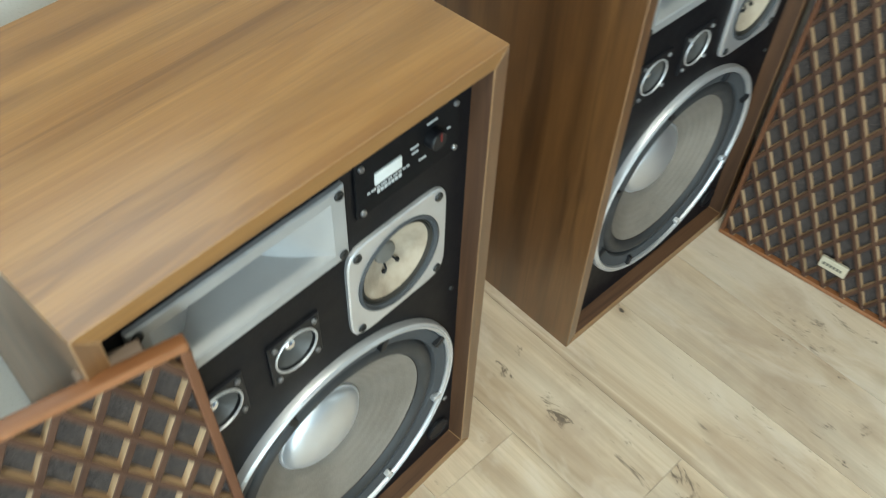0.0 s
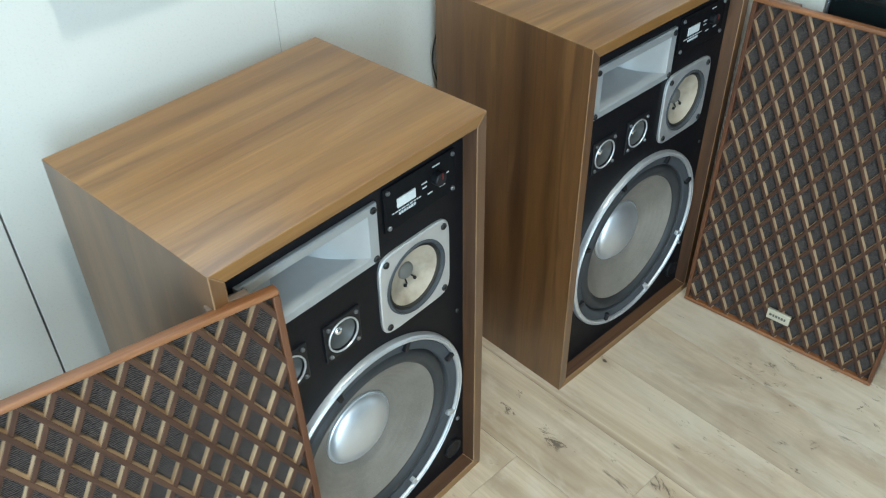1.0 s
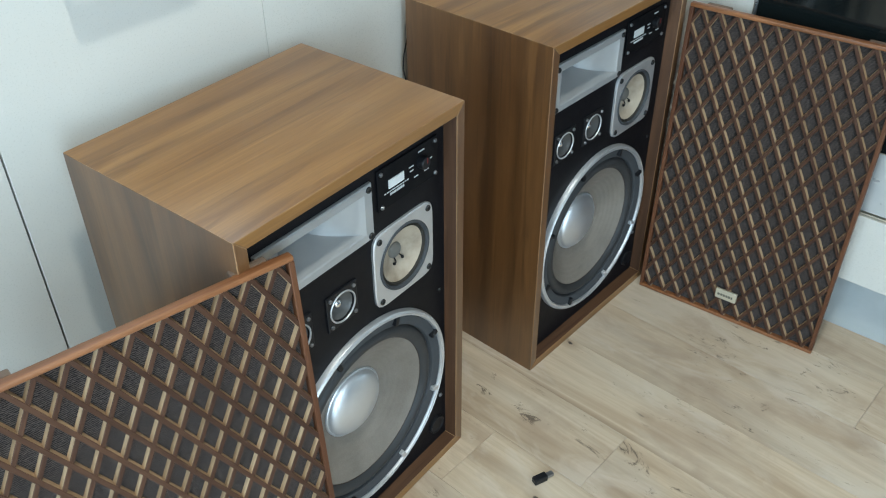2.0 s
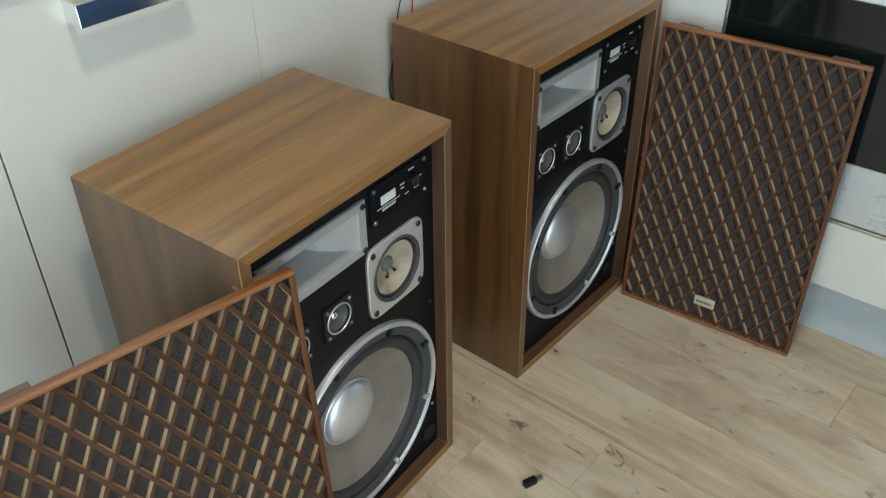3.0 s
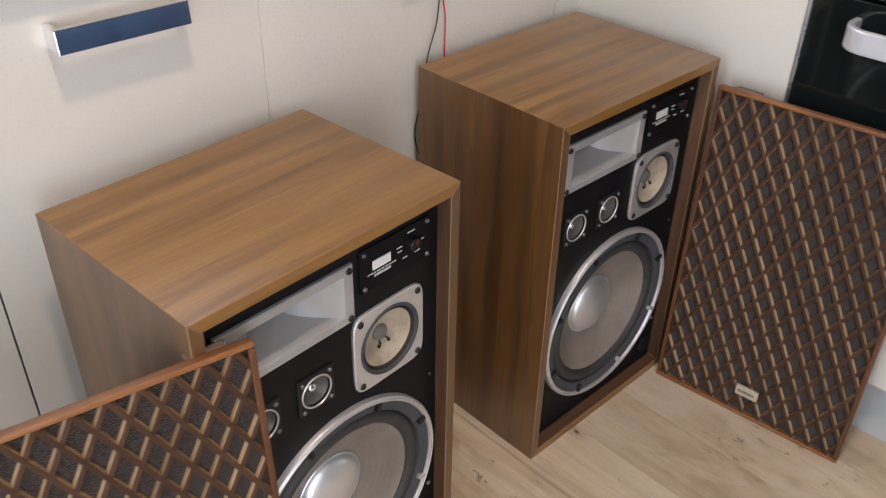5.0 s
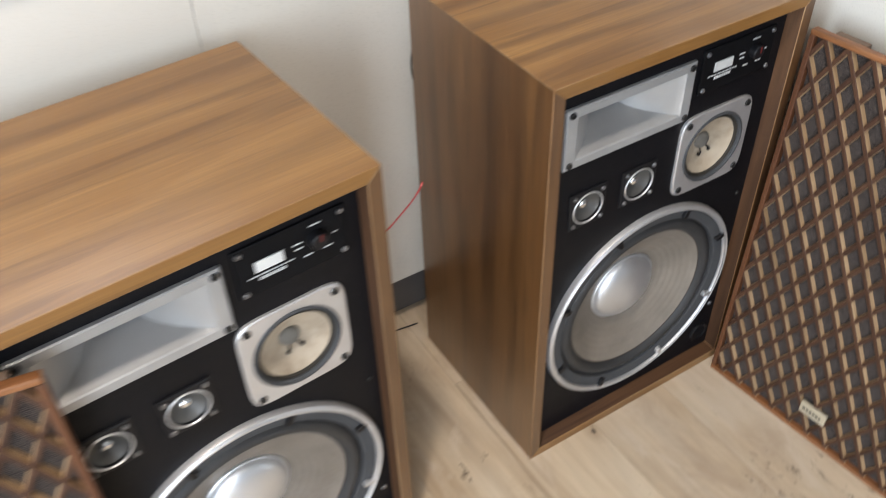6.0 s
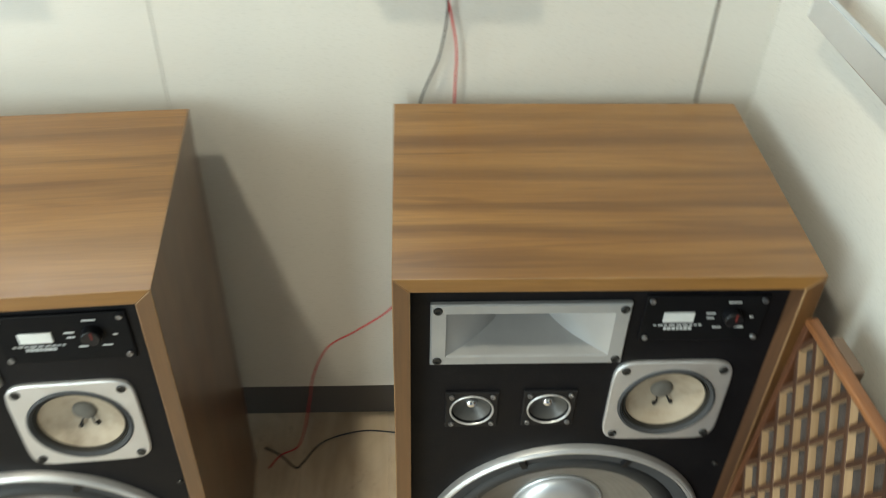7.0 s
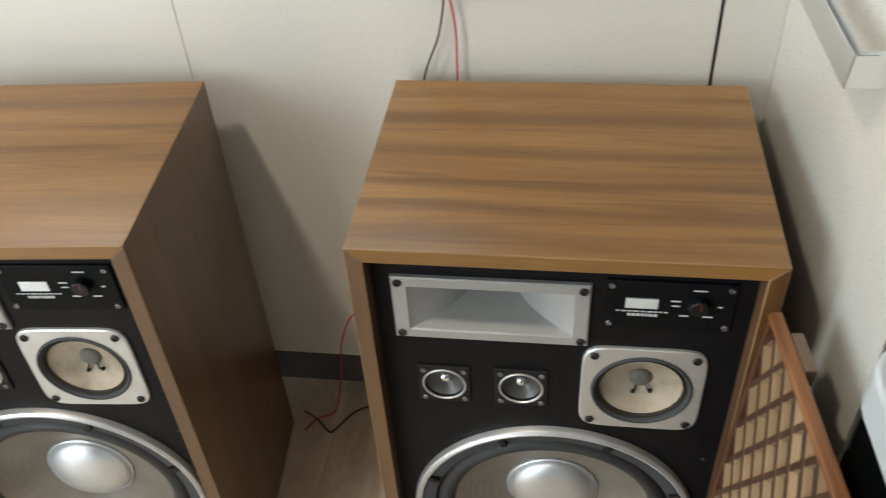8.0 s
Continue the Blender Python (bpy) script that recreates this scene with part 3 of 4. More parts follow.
def panel_mitred(kind):
    """One cabinet panel whose front and back edges are mitred at the corners and slightly rounded."""
    bm = bmesh.new()
    if kind in ("top", "bottom"):
        za, zb = (H, H - TH) if kind == "top" else (0.0, TH)
        prof = [(0, za), (W, za), (W - TH, zb), (TH, zb)]
        pts = [(x, z) for x, z in prof]
    else:
        xa, xb = (0.0, TH) if kind == "left" else (W, W - TH)
        pts = [(xa, 0), (xa, H), (xb, H - TH), (xb, TH)]
    a = [bm.verts.new((x, 0.0, z)) for x, z in pts]
    b = [bm.verts.new((x, D, z)) for x, z in pts]
    bm.faces.new(a)
    bm.faces.new(list(reversed(b)))
    for k in range(4):
        j = (k + 1) % 4
        bm.faces.new((a[k], b[k], b[j], a[j]))
    bm.faces.ensure_lookup_table()
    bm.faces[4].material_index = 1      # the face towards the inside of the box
    bmesh.ops.recalc_face_normals(bm, faces=bm.faces)
    bmesh.ops.bevel(bm, geom=list(bm.edges), offset=0.0009, segments=2, affect="EDGES", profile=0.5, material=2)
    return bm


def screw(parent, x, z, y, r=0.0042, material=None):
    return part("screw", turned([(0, -0.0012), (r * 0.45, -0.0010), (r * 0.5, -0.0022), (r * 0.85, -0.0022), (r, -0.0012), (r, 0.0006), (0, 0.0006)], x, z, y, 14), material or SCREW, parent)


def build_woofer(parent):
    cx, cz = WOOFER
    y = REC
    ring = part("woofer", turned([(0.1622, 0.0005), (0.1622, -0.0045), (0.1612, -0.0075), (0.1592, -0.0088), (0.1580, -0.0078), (0.1570, -0.0088), (0.1545, -0.0084), (0.1532, -0.0060), (0.1526, 0.0005), (0.1622, 0.0005)], cx, cz, y, 72), SILVER, parent, "large woofer with a broad silver ring and grey cone")
    part("gasket", turned([(0.1527, 0.0020), (0.1527, -0.0042), (0.1515, -0.0052), (0.1392, -0.0030), (0.1380, -0.0022), (0.1372, 0.0005), (0.1364, 0.0040), (0.1527, 0.0020)], cx, cz, y, 64), GASKET, ring, "dark grey ring gasket")
    roll = [(0.1360 - 0.0205 * k / 12, 0.0036 - 0.0072 * math.sin(math.pi * k / 12) ** 0.8) for k in range(13)]
    part("surround", turned(roll, cx, cz, y, 64), FOAM, ring, "black foam surround")
    prof = []
    for k in range(33):
        r = 0.1150 - (0.1150 - 0.0550) * k / 32
        s = k / 32
        prof.append((r, 0.0042 + 0.0320 * s ** 0.92 + 0.00015 * math.sin(s * 46)))
    part("cone", turned(prof, cx, cz, y, 64), CONE, ring, "grey-brown ribbed paper cone")
    dome = [(0.0556, 0.0368), (0.0552, 0.0336), (0.0540, 0.0326), (0.0528, 0.0340)] + [(0.0524 * math.cos(a), 0.0340 - 0.0190 * math.sin(a)) for a in [math.pi / 2 * k / 10 for k in range(1, 11)]]
    dome[-1] = (0.0, dome[-1][1])
    part("dust_cap", turned(dome, cx, cz, y, 48), DOME_METAL, ring, "shiny domed metal dust cap")
    for k in range(8):
        a = 2 * math.pi * (k + 0.5) / 8
        bm = boxed(-0.0038, 0.0038, -0.0085, 0.0, -0.0075, 0.0060, 0.0012)
        for v in bm.verts:
            x, z = v.co.x, v.co.z + 0.1485
            v.co.x, v.co.z = cx + x * math.cos(a) - z * math.sin(a), cz + x * math.sin(a) + z * math.cos(a)
            v.co.y += y - 0.0010
        part("clip", bm, SILVER if k in (4, 5) else BLACK_PLASTIC, ring)


def build_mid(parent):
    cx, cz = MID
    y, h = REC, 0.0600
    bm = bmesh.new()
    # square plate with rounded corners and a round opening
    outer = []
    for k in range(72):
        a = 2 * math.pi * k / 72
        ca, sa = math.cos(a), math.sin(a)
        p = 7.0
        q = h / (abs(ca) ** p + abs(sa) ** p) ** (1 / p)
        outer.append((cx + q * ca, cz + q * sa))
    n = len(outer)
    ri = 0.0500
    def ring_at(scale, yy):
        return [bm.verts.new((cx + (px - cx) * scale, yy, cz + (pz - cz) * scale)) for px, pz in outer]
    inner_pts = []
    for px, pz in outer:
        a = math.atan2(pz - cz, px - cx)
        inner_pts.append((cx + ri * math.cos(a), cz + ri * math.sin(a)))
    r0 = ring_at(1.0, y + 0.0003)
    r1 = ring_at(1.0, y - 0.0030)
    r2 = ring_at(0.975, y - 0.0042)
    r3 = [bm.verts.new((px, y - 0.0042, pz)) for px, pz in inner_pts]
    r4 = [bm.verts.new((cx + (px - cx) * 0.95, y - 0.0015, cz + (pz - cz) * 0.95)) for px, pz in inner_pts]
    for a, b in ((r0, r1), (r1, r2), (r2, r3), (r3, r4)):
        for k in range(n):
            j = (k + 1) % n
            bm.faces.new((a[k], a[j], b[j], b[k]))
    fr = part("midrange_driver", bm, SILVER, parent, "midrange driver in a square silver frame")
    part("gasket", turned([(0.0502, -0.0030), (0.0498, -0.0055), (0.0475, -0.0062), (0.0464, -0.0040), (0.0452, -0.0034), (0.0448, 0.0010)], cx, cz, y, 48), GASKET, fr, "dark ring gasket")
    roll = []
    for k in range(17):
        s = k / 16
        roll.append((0.0452 - 0.0047 * s, 0.0000 - 0.0022 * abs(math.sin(2 * math.pi * s))))
    part("surround", turned(roll, cx, cz, y, 48), MID_SURROUND, fr, "dark corrugated surround")
    prof = [(0.0406 - 0.0289 * k / 12, 0.0005 + 0.0150 * (k / 12) ** 0.85) for k in range(13)]
    part("cone", turned(prof, cx, cz, y, 48), MID_CONE, fr, "cream paper cone")
    cap = [(0.0118, 0.0155)] + [(0.0118 * math.cos(a), 0.0150 - 0.0065 * math.sin(a)) for a in [math.pi / 2 * k / 6 for k in range(1, 7)]]
    cap[-1] = (0.0, cap[-1][1])
    part("dust_cap", turned(cap, cx, cz, y, 28), CAP_GREY, fr, "grey cloth dust cap")
    for a in (250, 305):
        q = radians(a)
        px, pz = cx + 0.0185 * math.cos(q), cz + 0.0185 * math.sin(q)
        bm = tube(bmesh.new(), smooth_path([(cx + 0.0105 * math.cos(q), y + 0.0125, cz + 0.0105 * math.sin(q)), (cx + 0.015 * math.cos(q), y + 0.0080, cz + 0.015 * math.sin(q)), (px, y + 0.0098, pz)], 5), 0.0010, 6)
        bmesh.ops.create_icosphere(bm, subdivisions=1, radius=0.0026, matrix=Matrix.Translation((px, y + 0.0098, pz)))
        part("lead", bm, BLACK_PLASTIC, fr, "dark glued lead wire")
    for qx in (-1, 1):
        for qz in (-1, 1):
            screw(fr, cx + qx * 0.0485, cz + qz * 0.0485, y - 0.0040, 0.0046, SCREW_BLACK)


def build_tweeter(parent, cx, cz):
    y, h = REC, 0.0270
    # a square plate, open in the middle
    bm = bmesh.new()
    n = 32
    sq = []
    for k in range(n):
        a = 2 * math.pi * k / n
        m = max(abs(math.cos(a)), abs(math.sin(a)))
        sq.append((h * math.cos(a) / m, h * math.sin(a) / m))
    rings = [[bm.verts.new((cx + px, y + 0.0003, cz + pz)) for px, pz in sq],
             [bm.verts.new((cx + px, y - 0.0022, cz + pz)) for px, pz in sq],
             [bm.verts.new((cx + px * 0.96, y - 0.0030, cz + pz * 0.96)) for px, pz in sq],
             [bm.verts.new((cx + 0.0205 * math.cos(2 * math.pi * k / n), y - 0.0030, cz + 0.0205 * math.sin(2 * math.pi * k / n))) for k in range(n)],
             [bm.verts.new((cx + 0.0200 * math.cos(2 * math.pi * k / n), y + 0.0010, cz + 0.0200 * math.sin(2 * math.pi * k / n))) for k in range(n)]]
    for a, b in zip(rings, rings[1:]):
        for k in range(n):
            j = (k + 1) % n
            bm.faces.new((a[k], a[j], b[j], b[k]))
    pl = part("tweeter", bm, BLACK_PLASTIC, parent, "small tweeter on a black square plate")
    part("ring", turned([(0.0228, -0.0028), (0.0228, -0.0040), (0.0222, -0.0046), (0.0212, -0.0045), (0.0206, -0.0034), (0.0204, -0.0005)], cx, cz, y, 40), SILVER, pl, "thin silver ring")
    prof = [(0.0196 - 0.0126 * k / 8, -0.0005 + 0.0085 * (k / 8) ** 0.9) for k in range(9)]
    part("cone", turned(prof, cx, cz, y, 36), TWEETER_CONE, pl, "dark grey paper cone")
    cap = [(0.0072, 0.0085)] + [(0.0072 * math.cos(a), 0.0080 - 0.0062 * math.sin(a)) for a in [math.pi / 2 * k / 6 for k in range(1, 7)]]
    cap[-1] = (0.0, cap[-1][1])
    part("dome", turned(cap, cx, cz, y, 24), CHROME, pl, "bright metal dome")
    for qx in (-1, 1):
        for qz in (-1, 1):
            screw(pl, cx + qx * 0.0208, cz + qz * 0.0208, y - 0.0030, 0.0028)


def build_horn(parent):
    x0, x1, z0, z1 = HORN
    xc, zc = (x0 + x1) / 2, (z0 + z1) / 2
    bm = bmesh.new()
    hw, hh = (x1 - x0) / 2, (z1 - z0) / 2
    mw, mh = hw - 0.0160, hh - 0.0125      # mouth
    y = REC

    def rect(w, h, yy):
        return [bm.verts.new((xc + a * w, yy, zc + b * h)) for a, b in ((-1, -1), (1, -1), (1, 1), (-1, 1))]

    def join(a, b):
        for k in range(4):
            j = (k + 1) % 4
            bm.faces.new((a[k], a[j], b[j], b[k]))
    seq = [rect(hw, hh, y + 0.0003), rect(hw, hh, y - 0.0040), rect(hw - 0.0015, hh - 0.0015, y - 0.0055), rect(mw + 0.0015, mh + 0.0015, y - 0.0055), rect(mw, mh, y - 0.0040)]
    depth = 0.058
    for k in range(1, 15):
        s = k / 14
        w = 0.020 + (mw - 0.020) * (1 - s) ** 1.7
        h = mh * (1 - 0.62 * s)
        seq.append(rect(w, h, y - 0.0040 + depth * s))
    for a, b in zip(seq, seq[1:]):
        join(a, b)
    bm.faces.new(seq[-1])
    hn = part("horn", bm, HORN_GREY, parent, "rectangular grey cast horn tweeter")
    hn.data.materials.append(BLACK_PLASTIC)
    hn.data.polygons[len(hn.data.polygons) - 1].material_index = 1
    for a in (-1, 1):
        for b in (-1, 1):
            screw(hn, xc + a * (hw - 0.0068), zc + b * (hh - 0.0068), y - 0.0053, 0.0044, SCREW_BLACK)


def build_plate(parent):
    x0, x1, z0, z1 = PLATE
    y = REC
    pl = part("control_plate", boxed(x0, x1, y - 0.0030, y + 0.0003, z0, z1, 0.0015), PLATE_BLACK, parent, "black level control plate with pale print")
    bx, bz = 0.2663, 0.5620
    part("badge", boxed(bx - 0.0145, bx + 0.0145, y - 0.0045, y - 0.0028, bz - 0.0062, bz + 0.0062, 0.0004), BADGE, pl, "bright silver name plate")

    def bar(px, pz, w, h):
        part("print", boxed(px - w / 2, px + w / 2, y - 0.0034, y - 0.0029, pz - h / 2, pz + h / 2), PRINT, pl, smooth=False)
    x = 0.2440
    random.seed(4)
    while x < 0.2900:
        w = random.choice((0.0030, 0.0046, 0.0060))
        bar(x + w / 2, 0.5512, w, 0.0016)
        x += w + 0.0014
    x = 0.2545
    while x < 0.2780:
        w = random.choice((0.0026, 0.0032))
        bar(x + w / 2, 0.5468, w, 0.0034)
        x += w + 0.0010
    kx, kz = 0.3160, 0.5640
    part("knob", turned([(0, -0.0090), (0.0076, -0.0090), (0.0086, -0.0080), (0.0092, 0.0), (0, 0.0)], kx, kz, y - 0.0030, 24), BLACK_PLASTIC, pl, "black rotary level knob")
    part("pointer", boxed(kx + 0.0005, kx + 0.0022, y - 0.0126, y - 0.0118, kz, kz + 0.0080), RED_PLASTIC, pl, "red pointer line", smooth=False)
    for px, pz, w in ((0.3160, 0.5800, 0.0120), (0.2960, 0.5660, 0.0090), (0.2965, 0.5600, 0.0070), (0.3050, 0.5480, 0.0080), (0.3260, 0.5480, 0.0090), (0.3355, 0.5610, 0.0040)):
        bar(px, pz, w, 0.0017)
    for a in (x0 + 0.006, x1 - 0.006):
        for b in (z0 + 0.006, z1 - 0.006):
            screw(pl, a, b, y - 0.0030, 0.0030)


def build_speaker():
    s = tagged(thing("loudspeaker"), "walnut-veneered floor loudspeaker with its drivers bare, standing on the floor", "loudspeaker", "pair of loudspeakers")
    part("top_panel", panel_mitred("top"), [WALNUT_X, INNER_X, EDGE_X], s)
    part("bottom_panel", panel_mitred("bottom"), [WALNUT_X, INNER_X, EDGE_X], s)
    part("side_panel", panel_mitred("left"), [WALNUT_Z_SHADED, INNER_Z, EDGE_Z], s)
    part("side_panel", panel_mitred("right"), [WALNUT_Z_SHADED, INNER_Z, EDGE_Z], s)
    part("back_panel", boxed(TH, W - TH, D - 0.020, D - 0.004, TH, H - TH), PARTICLE, s, "raw brown back board", smooth=False)
    part("baffle", baffle_mesh(), BLACK_PAINT, s, "matt black front board", smooth=False)
    build_woofer(s)
    build_mid(s)
    for t in TWEETERS:
        build_tweeter(s, *t)
    build_horn(s)
    build_plate(s)
    cx, cz = 0.3400, 0.0560
    part("port_cover", turned([(0.0165, 0.0003), (0.0165, -0.0040), (0.0150, -0.0050), (0.0125, -0.0036), (0, -0.0036)], cx, cz, REC, 32), BLACK_PLASTIC, s, "small round black cover")
    screw(s, 0.3530, 0.1120, REC, 0.0036)
    screw(s, 0.3530, 0.3300, REC, 0.0030, SCREW_BLACK)
    return s


speaker = build_speaker()
speaker_2 = copy_thing(speaker, Matrix.Translation((-0.5819, -0.0376, 0)) @ Matrix.Rotation(0.0736, 4, "Z"))

# ---- grilles ----
GW, GH, GT = 0.3490, 0.5900, 0.0120
RAIL, STEPX, STEPZ = 0.0072, 0.0309, 0.05745


def clip_line(c, sign):
    """Where the slat line z = c - sign*k*x crosses the inside of the frame."""
    k = STEPZ / STEPX
    lo, hi, zl, zh = RAIL - 0.003, GW - RAIL + 0.003, RAIL - 0.003, GH - RAIL + 0.003
    xs = []
    for x in (lo, hi):
        z = c - sign * k * x
        if zl <= z <= zh:
            xs.append((x, z))
    for z in (zl, zh):
        x = (c - z) / (sign * k)
        if lo < x < hi:
            xs.append((x, z))
    return sorted(xs)[:2] if len(xs) >= 2 else None


def slat_mesh(p, q, front, deep):
    """A bar from p to q (x, z), wider towards the cloth, with a stained front and raw sides."""
    bm = bmesh.new()
    a, b = Vector((p[0], 0, p[1])), Vector((q[0], 0, q[1]))
    d = (b - a)
    L = d.length
    hw, foot = 0.0028, 0.0034
    prof = [(-foot, deep), (-hw, front + 0.0006), (-hw + 0.0007, front), (hw - 0.0007, front), (hw, front + 0.0006), (foot, deep)]
    r0 = [bm.verts.new((0, y, z)) for z, y in prof]
    r1 = [bm.verts.new((L, y, z)) for z, y in prof]
    for k in range(6):
        j = (k + 1) % 6
        f = bm.faces.new((r0[k], r0[j], r1[j], r1[k]))
        f.material_index = 0 if k in (1, 2, 3) else 1
    bm.faces.new(list(reversed(r0)))
    bm.faces.new(r1)
    return bm, Matrix.Translation(a) @ Matrix.Rotation(-math.atan2(d.z, d.x), 4, "Y")


def build_grille():
    g = tagged(thing("speaker_grille"), "wooden lattice loudspeaker grille with dark cloth, leaning upright", "grille", "pair of lattice grilles")
    part("rail", boxed(0, GW, 0, GT, GH - RAIL, GH, 0.0022, 3), FRAME_X_LIT, g, "reddish brown top rail")
    part("rail", boxed(0, GW, 0, GT, 0, RAIL, 0.0012), FRAME_X_LIT, g)
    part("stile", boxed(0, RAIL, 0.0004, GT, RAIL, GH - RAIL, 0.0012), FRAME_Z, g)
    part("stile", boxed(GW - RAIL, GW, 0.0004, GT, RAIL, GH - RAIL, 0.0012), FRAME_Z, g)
    part("cloth", boxed(RAIL - 0.002, GW - RAIL + 0.002, 0.0092, 0.0106, RAIL - 0.002, GH - RAIL + 0.002), CLOTH, g, "dark brown woven cloth", smooth=False)
    k = STEPZ / STEPX
    mid = GW / 2
    for sign in (1, -1):
        for i in range(-21, 12):
            c = 0.5835 + sign * k * mid + i * STEPZ
            ends = clip_line(c, sign)
            if not ends or math.dist(*ends) < 0.012:
                continue
            bm, m = slat_mesh(*ends, 0.0012 if sign > 0 else 0.0019, 0.0090)
            o = part("slat", bm, [SLAT_FRONT, SLAT_SIDE], g, smooth=False)
            o.matrix_basis = m
    bd = part("badge", boxed(0.1535, 0.1945, -0.0020, 0.0035, 0.0445, 0.0655, 0.0012), BADGE_GOLD, g, "small champagne metal badge")
    x = 0.1580
    for w in (0.0045, 0.0035, 0.0040, 0.0035, 0.0040, 0.0030):
        part("print", boxed(x, x + w, -0.0025, -0.0019, 0.0520, 0.0570), BADGE_INK, bd, smooth=False)
        x += w + 0.0014
    for x in (0.024, GW - 0.066):
        part("mount", boxed(x, x + 0.042, GT, GT + 0.011, GH - 0.020, GH - 0.0005, 0.0015), BLOCK_BROWN, g, "grey brown fixing block")
    return g


def grille_pose(x, y, yaw, lean):
    """Bottom left front corner at (x, y) on the floor, leaning back by lean (radians)."""
    u = Vector((math.cos(yaw), math.sin(yaw), 0))
    n = Vector((math.sin(yaw), -math.cos(yaw), 0)) * math.cos(lean) + Vector((0, 0, 1)) * math.sin(lean)
    v = n.cross(u)
    v = v if v.z > 0 else -v
    m = Matrix((u, -n, v)).transposed().to_4x4()
    m.translation = (x, y, 0.001 + GT * math.sin(lean))
    return m


grille = build_grille()
grille.matrix_world = grille_pose(0.3449, -0.0153, -1.4719, 0.038)
grille_2 = copy_thing(grille, grille_pose(-0.8747, -0.0398, -0.1549, 0.0666))

# unseen sofa, added so the chrome handles have something blue to reflect
def build_reflected_sofa():
    s = tagged(thing("sofa", pose(-0.42, -2.27, 0)), "low dark blue fabric sofa, added unseen for blue reflections in the handles", "sofa")
    part("base", boxed(0, 1.40, 0.0, 0.72, 0.05, 0.30, 0.02, 3), SOFA, s)
    part("backrest", boxed(0, 1.40, 0.0, 0.18, 0.301, 0.74, 0.04, 4), SOFA, s)
    for x in (0.135, 0.705):
        part("cushion", boxed(x, x + 0.56, 0.185, 0.73, 0.301, 0.42, 0.035, 4), SOFA, s)
    for x in (0.0, 1.27):
        part("armrest", boxed(x, x + 0.13, 0.185, 0.72, 0.301, 0.54, 0.03, 4), SOFA, s)
    for x in (0.06, 1.34):
        for y in (0.06, 0.66):
            part("leg", boxed(x - 0.02, x + 0.02, y - 0.02, y + 0.02, 0.0, 0.052, 0.003), BLACK_PLASTIC, s)
    return s


build_reflected_sofa()

# ---- cables and small things ----


def wire(name, pts, r, material, label, category="cable"):
    return tagged(part(name, tube(bmesh.new(), smooth_path(pts, 10), r), material, None), label, category)


yw = FRONT - 0.012
wire("speaker_wire", [(0.030, FRONT + 0.02, WT1 + 0.003), (0.036, FRONT - 0.026, WT1 - 0.004), (0.042, FRONT - 0.036, 0.815), (0.052, FRONT - 0.030, 0.765), (0.058, yw, 0.735), (0.050, yw, 0.680), (0.031, yw, 0.628), (0.018, yw, 0.560), (0.008, yw + 0.003, 0.500), (0.03, yw, 0.42), (0.05, yw - 0.005, 0.35)], 0.0012, BLACK_WIRE, "thin black loudspeaker wire hanging over the cabinet handle")
wire("speaker_wire", [(0.066, FRONT + 0.02, WT1 + 0.003), (0.068, FRONT - 0.026, WT1 - 0.004), (0.060, FRONT - 0.036, 0.815), (0.052, FRONT - 0.033, 0.775), (0.060, yw, 0.735), (0.068, yw, 0.690), (0.068, yw, 0.640), (0.066, yw, 0.560), (0.055, yw, 0.45), (0.02, yw - 0.01, 0.36), (-0.010, 0.275, 0.326), (-0.055, 0.272, 0.290), (-0.095, 0.275, 0.256), (-0.120, 0.285, 0.190), (-0.132, 0.295, 0.120), (-0.145, 0.300, 0.050), (-0.160, 0.300, 0.004), (-0.185, 0.285, 0.003), (-0.200, 0.262, 0.003)], 0.0012, RED_WIRE, "thin red loudspeaker wire hanging down to the floor")
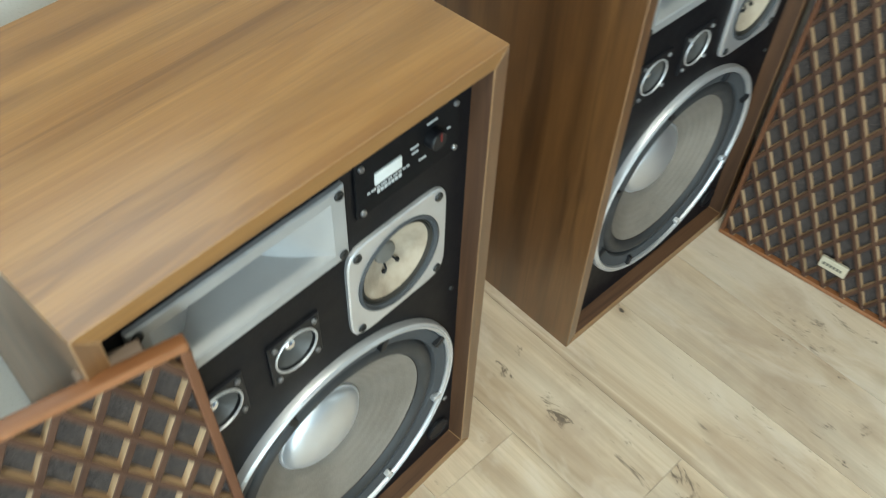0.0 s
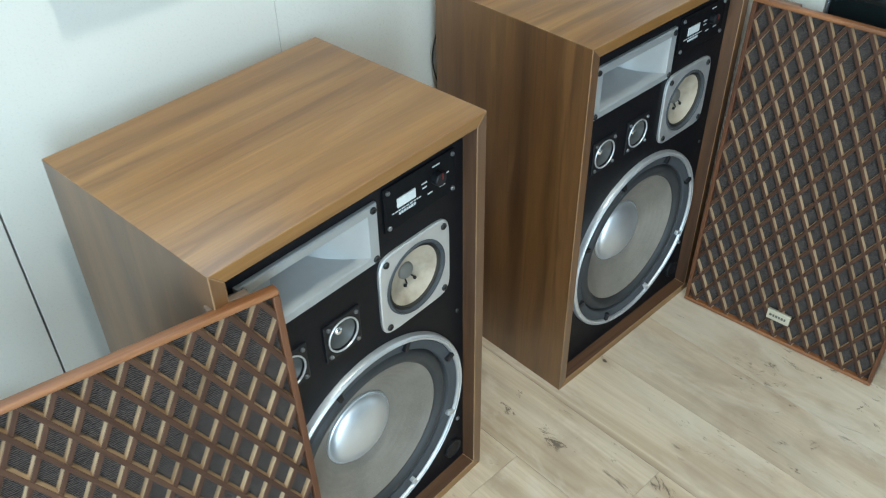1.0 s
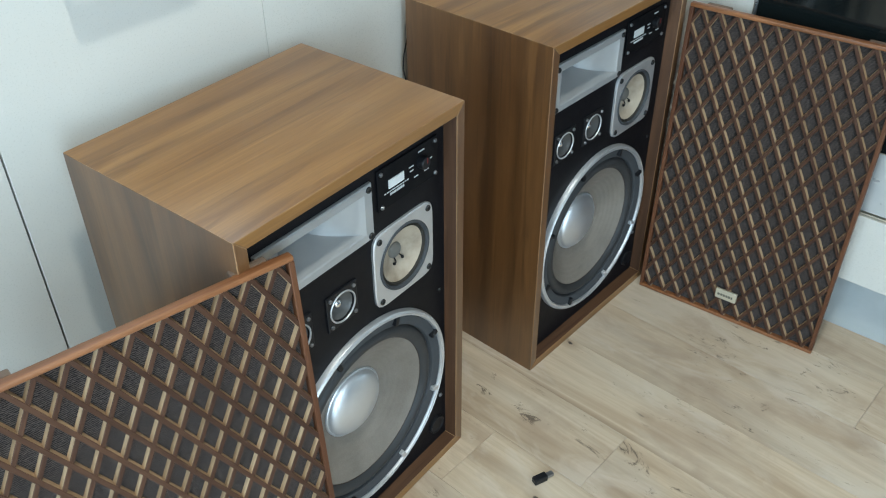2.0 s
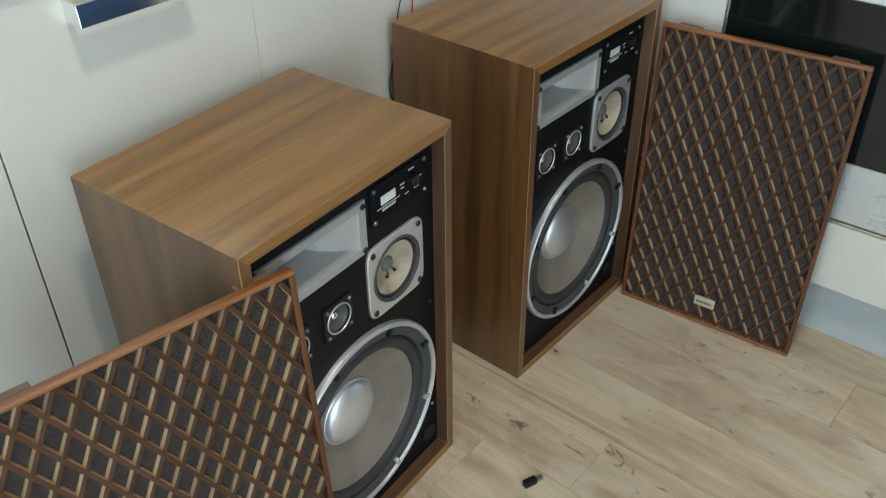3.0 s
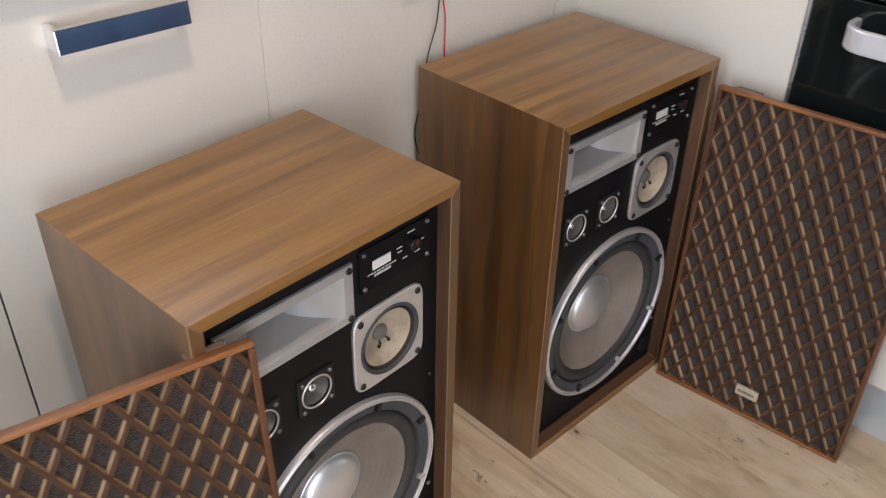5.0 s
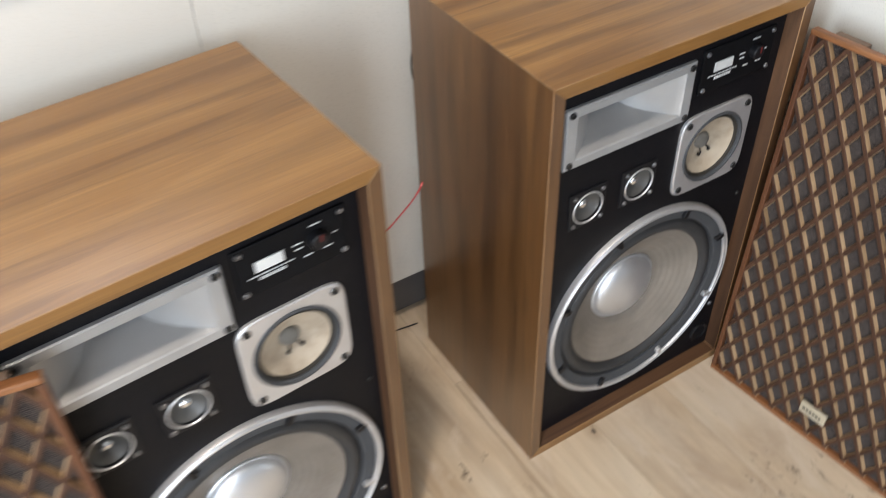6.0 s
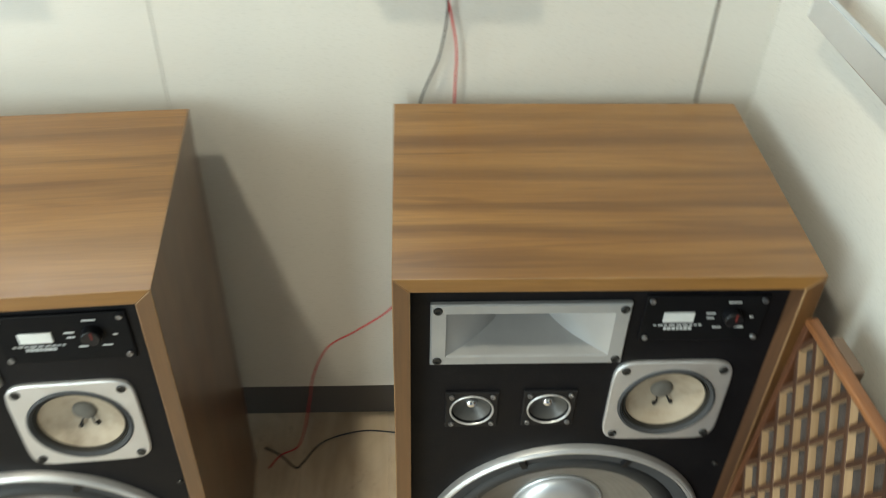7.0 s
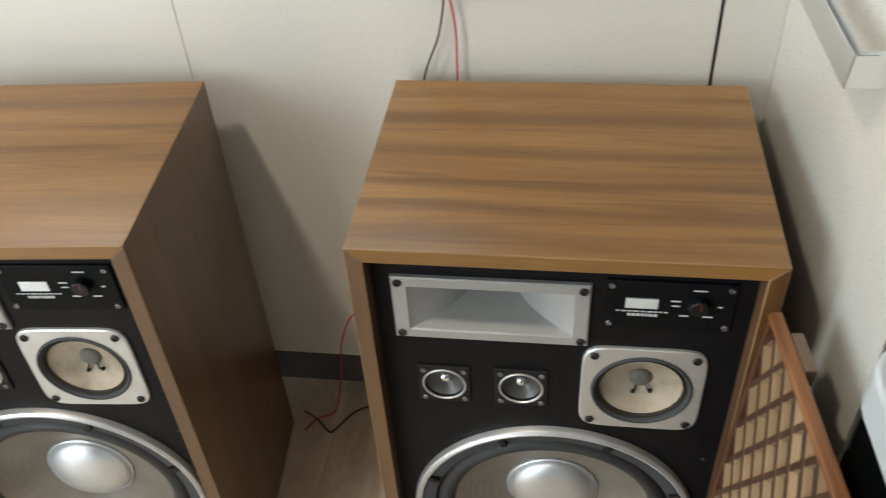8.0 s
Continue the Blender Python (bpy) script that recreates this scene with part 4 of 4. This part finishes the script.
wire("speaker_wire", [(-0.210, 0.30, 0.003), (-0.185, 0.285, 0.003), (-0.160, 0.262, 0.003), (-0.150, 0.27, 0.003), (-0.12, 0.31, 0.003), (-0.06, 0.33, 0.003), (0.0, 0.325, 0.003)], 0.0013, BLACK_WIRE, "thin black wire lying on the floor by the kickboard")

tray = tagged(part("tray", boxed(-1.06, -0.746, 0.288, 0.312, 0.0, 0.325, 0.006), BLACK_PLASTIC, None), "black tray standing upright against a cream cabinet door", "tray")
plug = tagged(thing("cable_plug", pose(-0.187, -0.163, 0.0065, 0, 0, -20)), "small black plug with a metal tip lying on the floor", "plug")
part("body", boxed(-0.012, 0.012, -0.0060, 0.0060, -0.0060, 0.0060, 0.002), BLACK_PLASTIC, plug)
part("tip", boxed(0.012, 0.024, -0.0040, 0.0040, -0.0030, 0.0030, 0.0006), SCREW, plug, "metal plug tip")

# ---- floor ----
floor = tagged(part("floor", boxed(ROOM_W - 0.2, ROOM_E + 0.2, ROOM_S - 0.2, ROOM_N + 0.2, -0.12, -0.0085), plain("dark_underlay", (0.06, 0.045, 0.03), 0.9), None, smooth=False), "pale oak-look plank floor with knots", "floor", kind="structure")
PW, PLEN, GAP = 0.1365, 1.21, 0.0004


def plank_data(length):
    bm = boxed(-PW / 2 + GAP / 2, PW / 2 - GAP / 2, 0.0, length - GAP, -0.0085, 0.0, 0.0004, 1)
    me = bpy.data.meshes.new("plank")
    bmesh.ops.recalc_face_normals(bm, faces=bm.faces)
    bm.to_mesh(me)
    bm.free()
    me.materials.append(PLANK)
    return me


PLANK_MESHES = {}
JOINTS = {-1: -0.2170, 2: -0.4930, 1: 0.1220, 0: 0.1800}
random.seed(11)
for col in range(-18, 8):
    xc = -0.016 + (col + 0.5) * PW
    start = JOINTS.get(col, random.uniform(-1, 1) * PLEN)
    y = start - math.ceil((start - ROOM_S) / PLEN) * PLEN
    while y < ROOM_N:
        y0, y1 = max(y, ROOM_S), min(y + PLEN, ROOM_N)
        key = round(y1 - y0, 4)
        if key > 0.01:
            if key not in PLANK_MESHES:
                PLANK_MESHES[key] = plank_data(key)
            o = new("plank", PLANK_MESHES[key])
            o.location = (xc, y0, 0.0)
            o.parent = floor
        y += PLEN
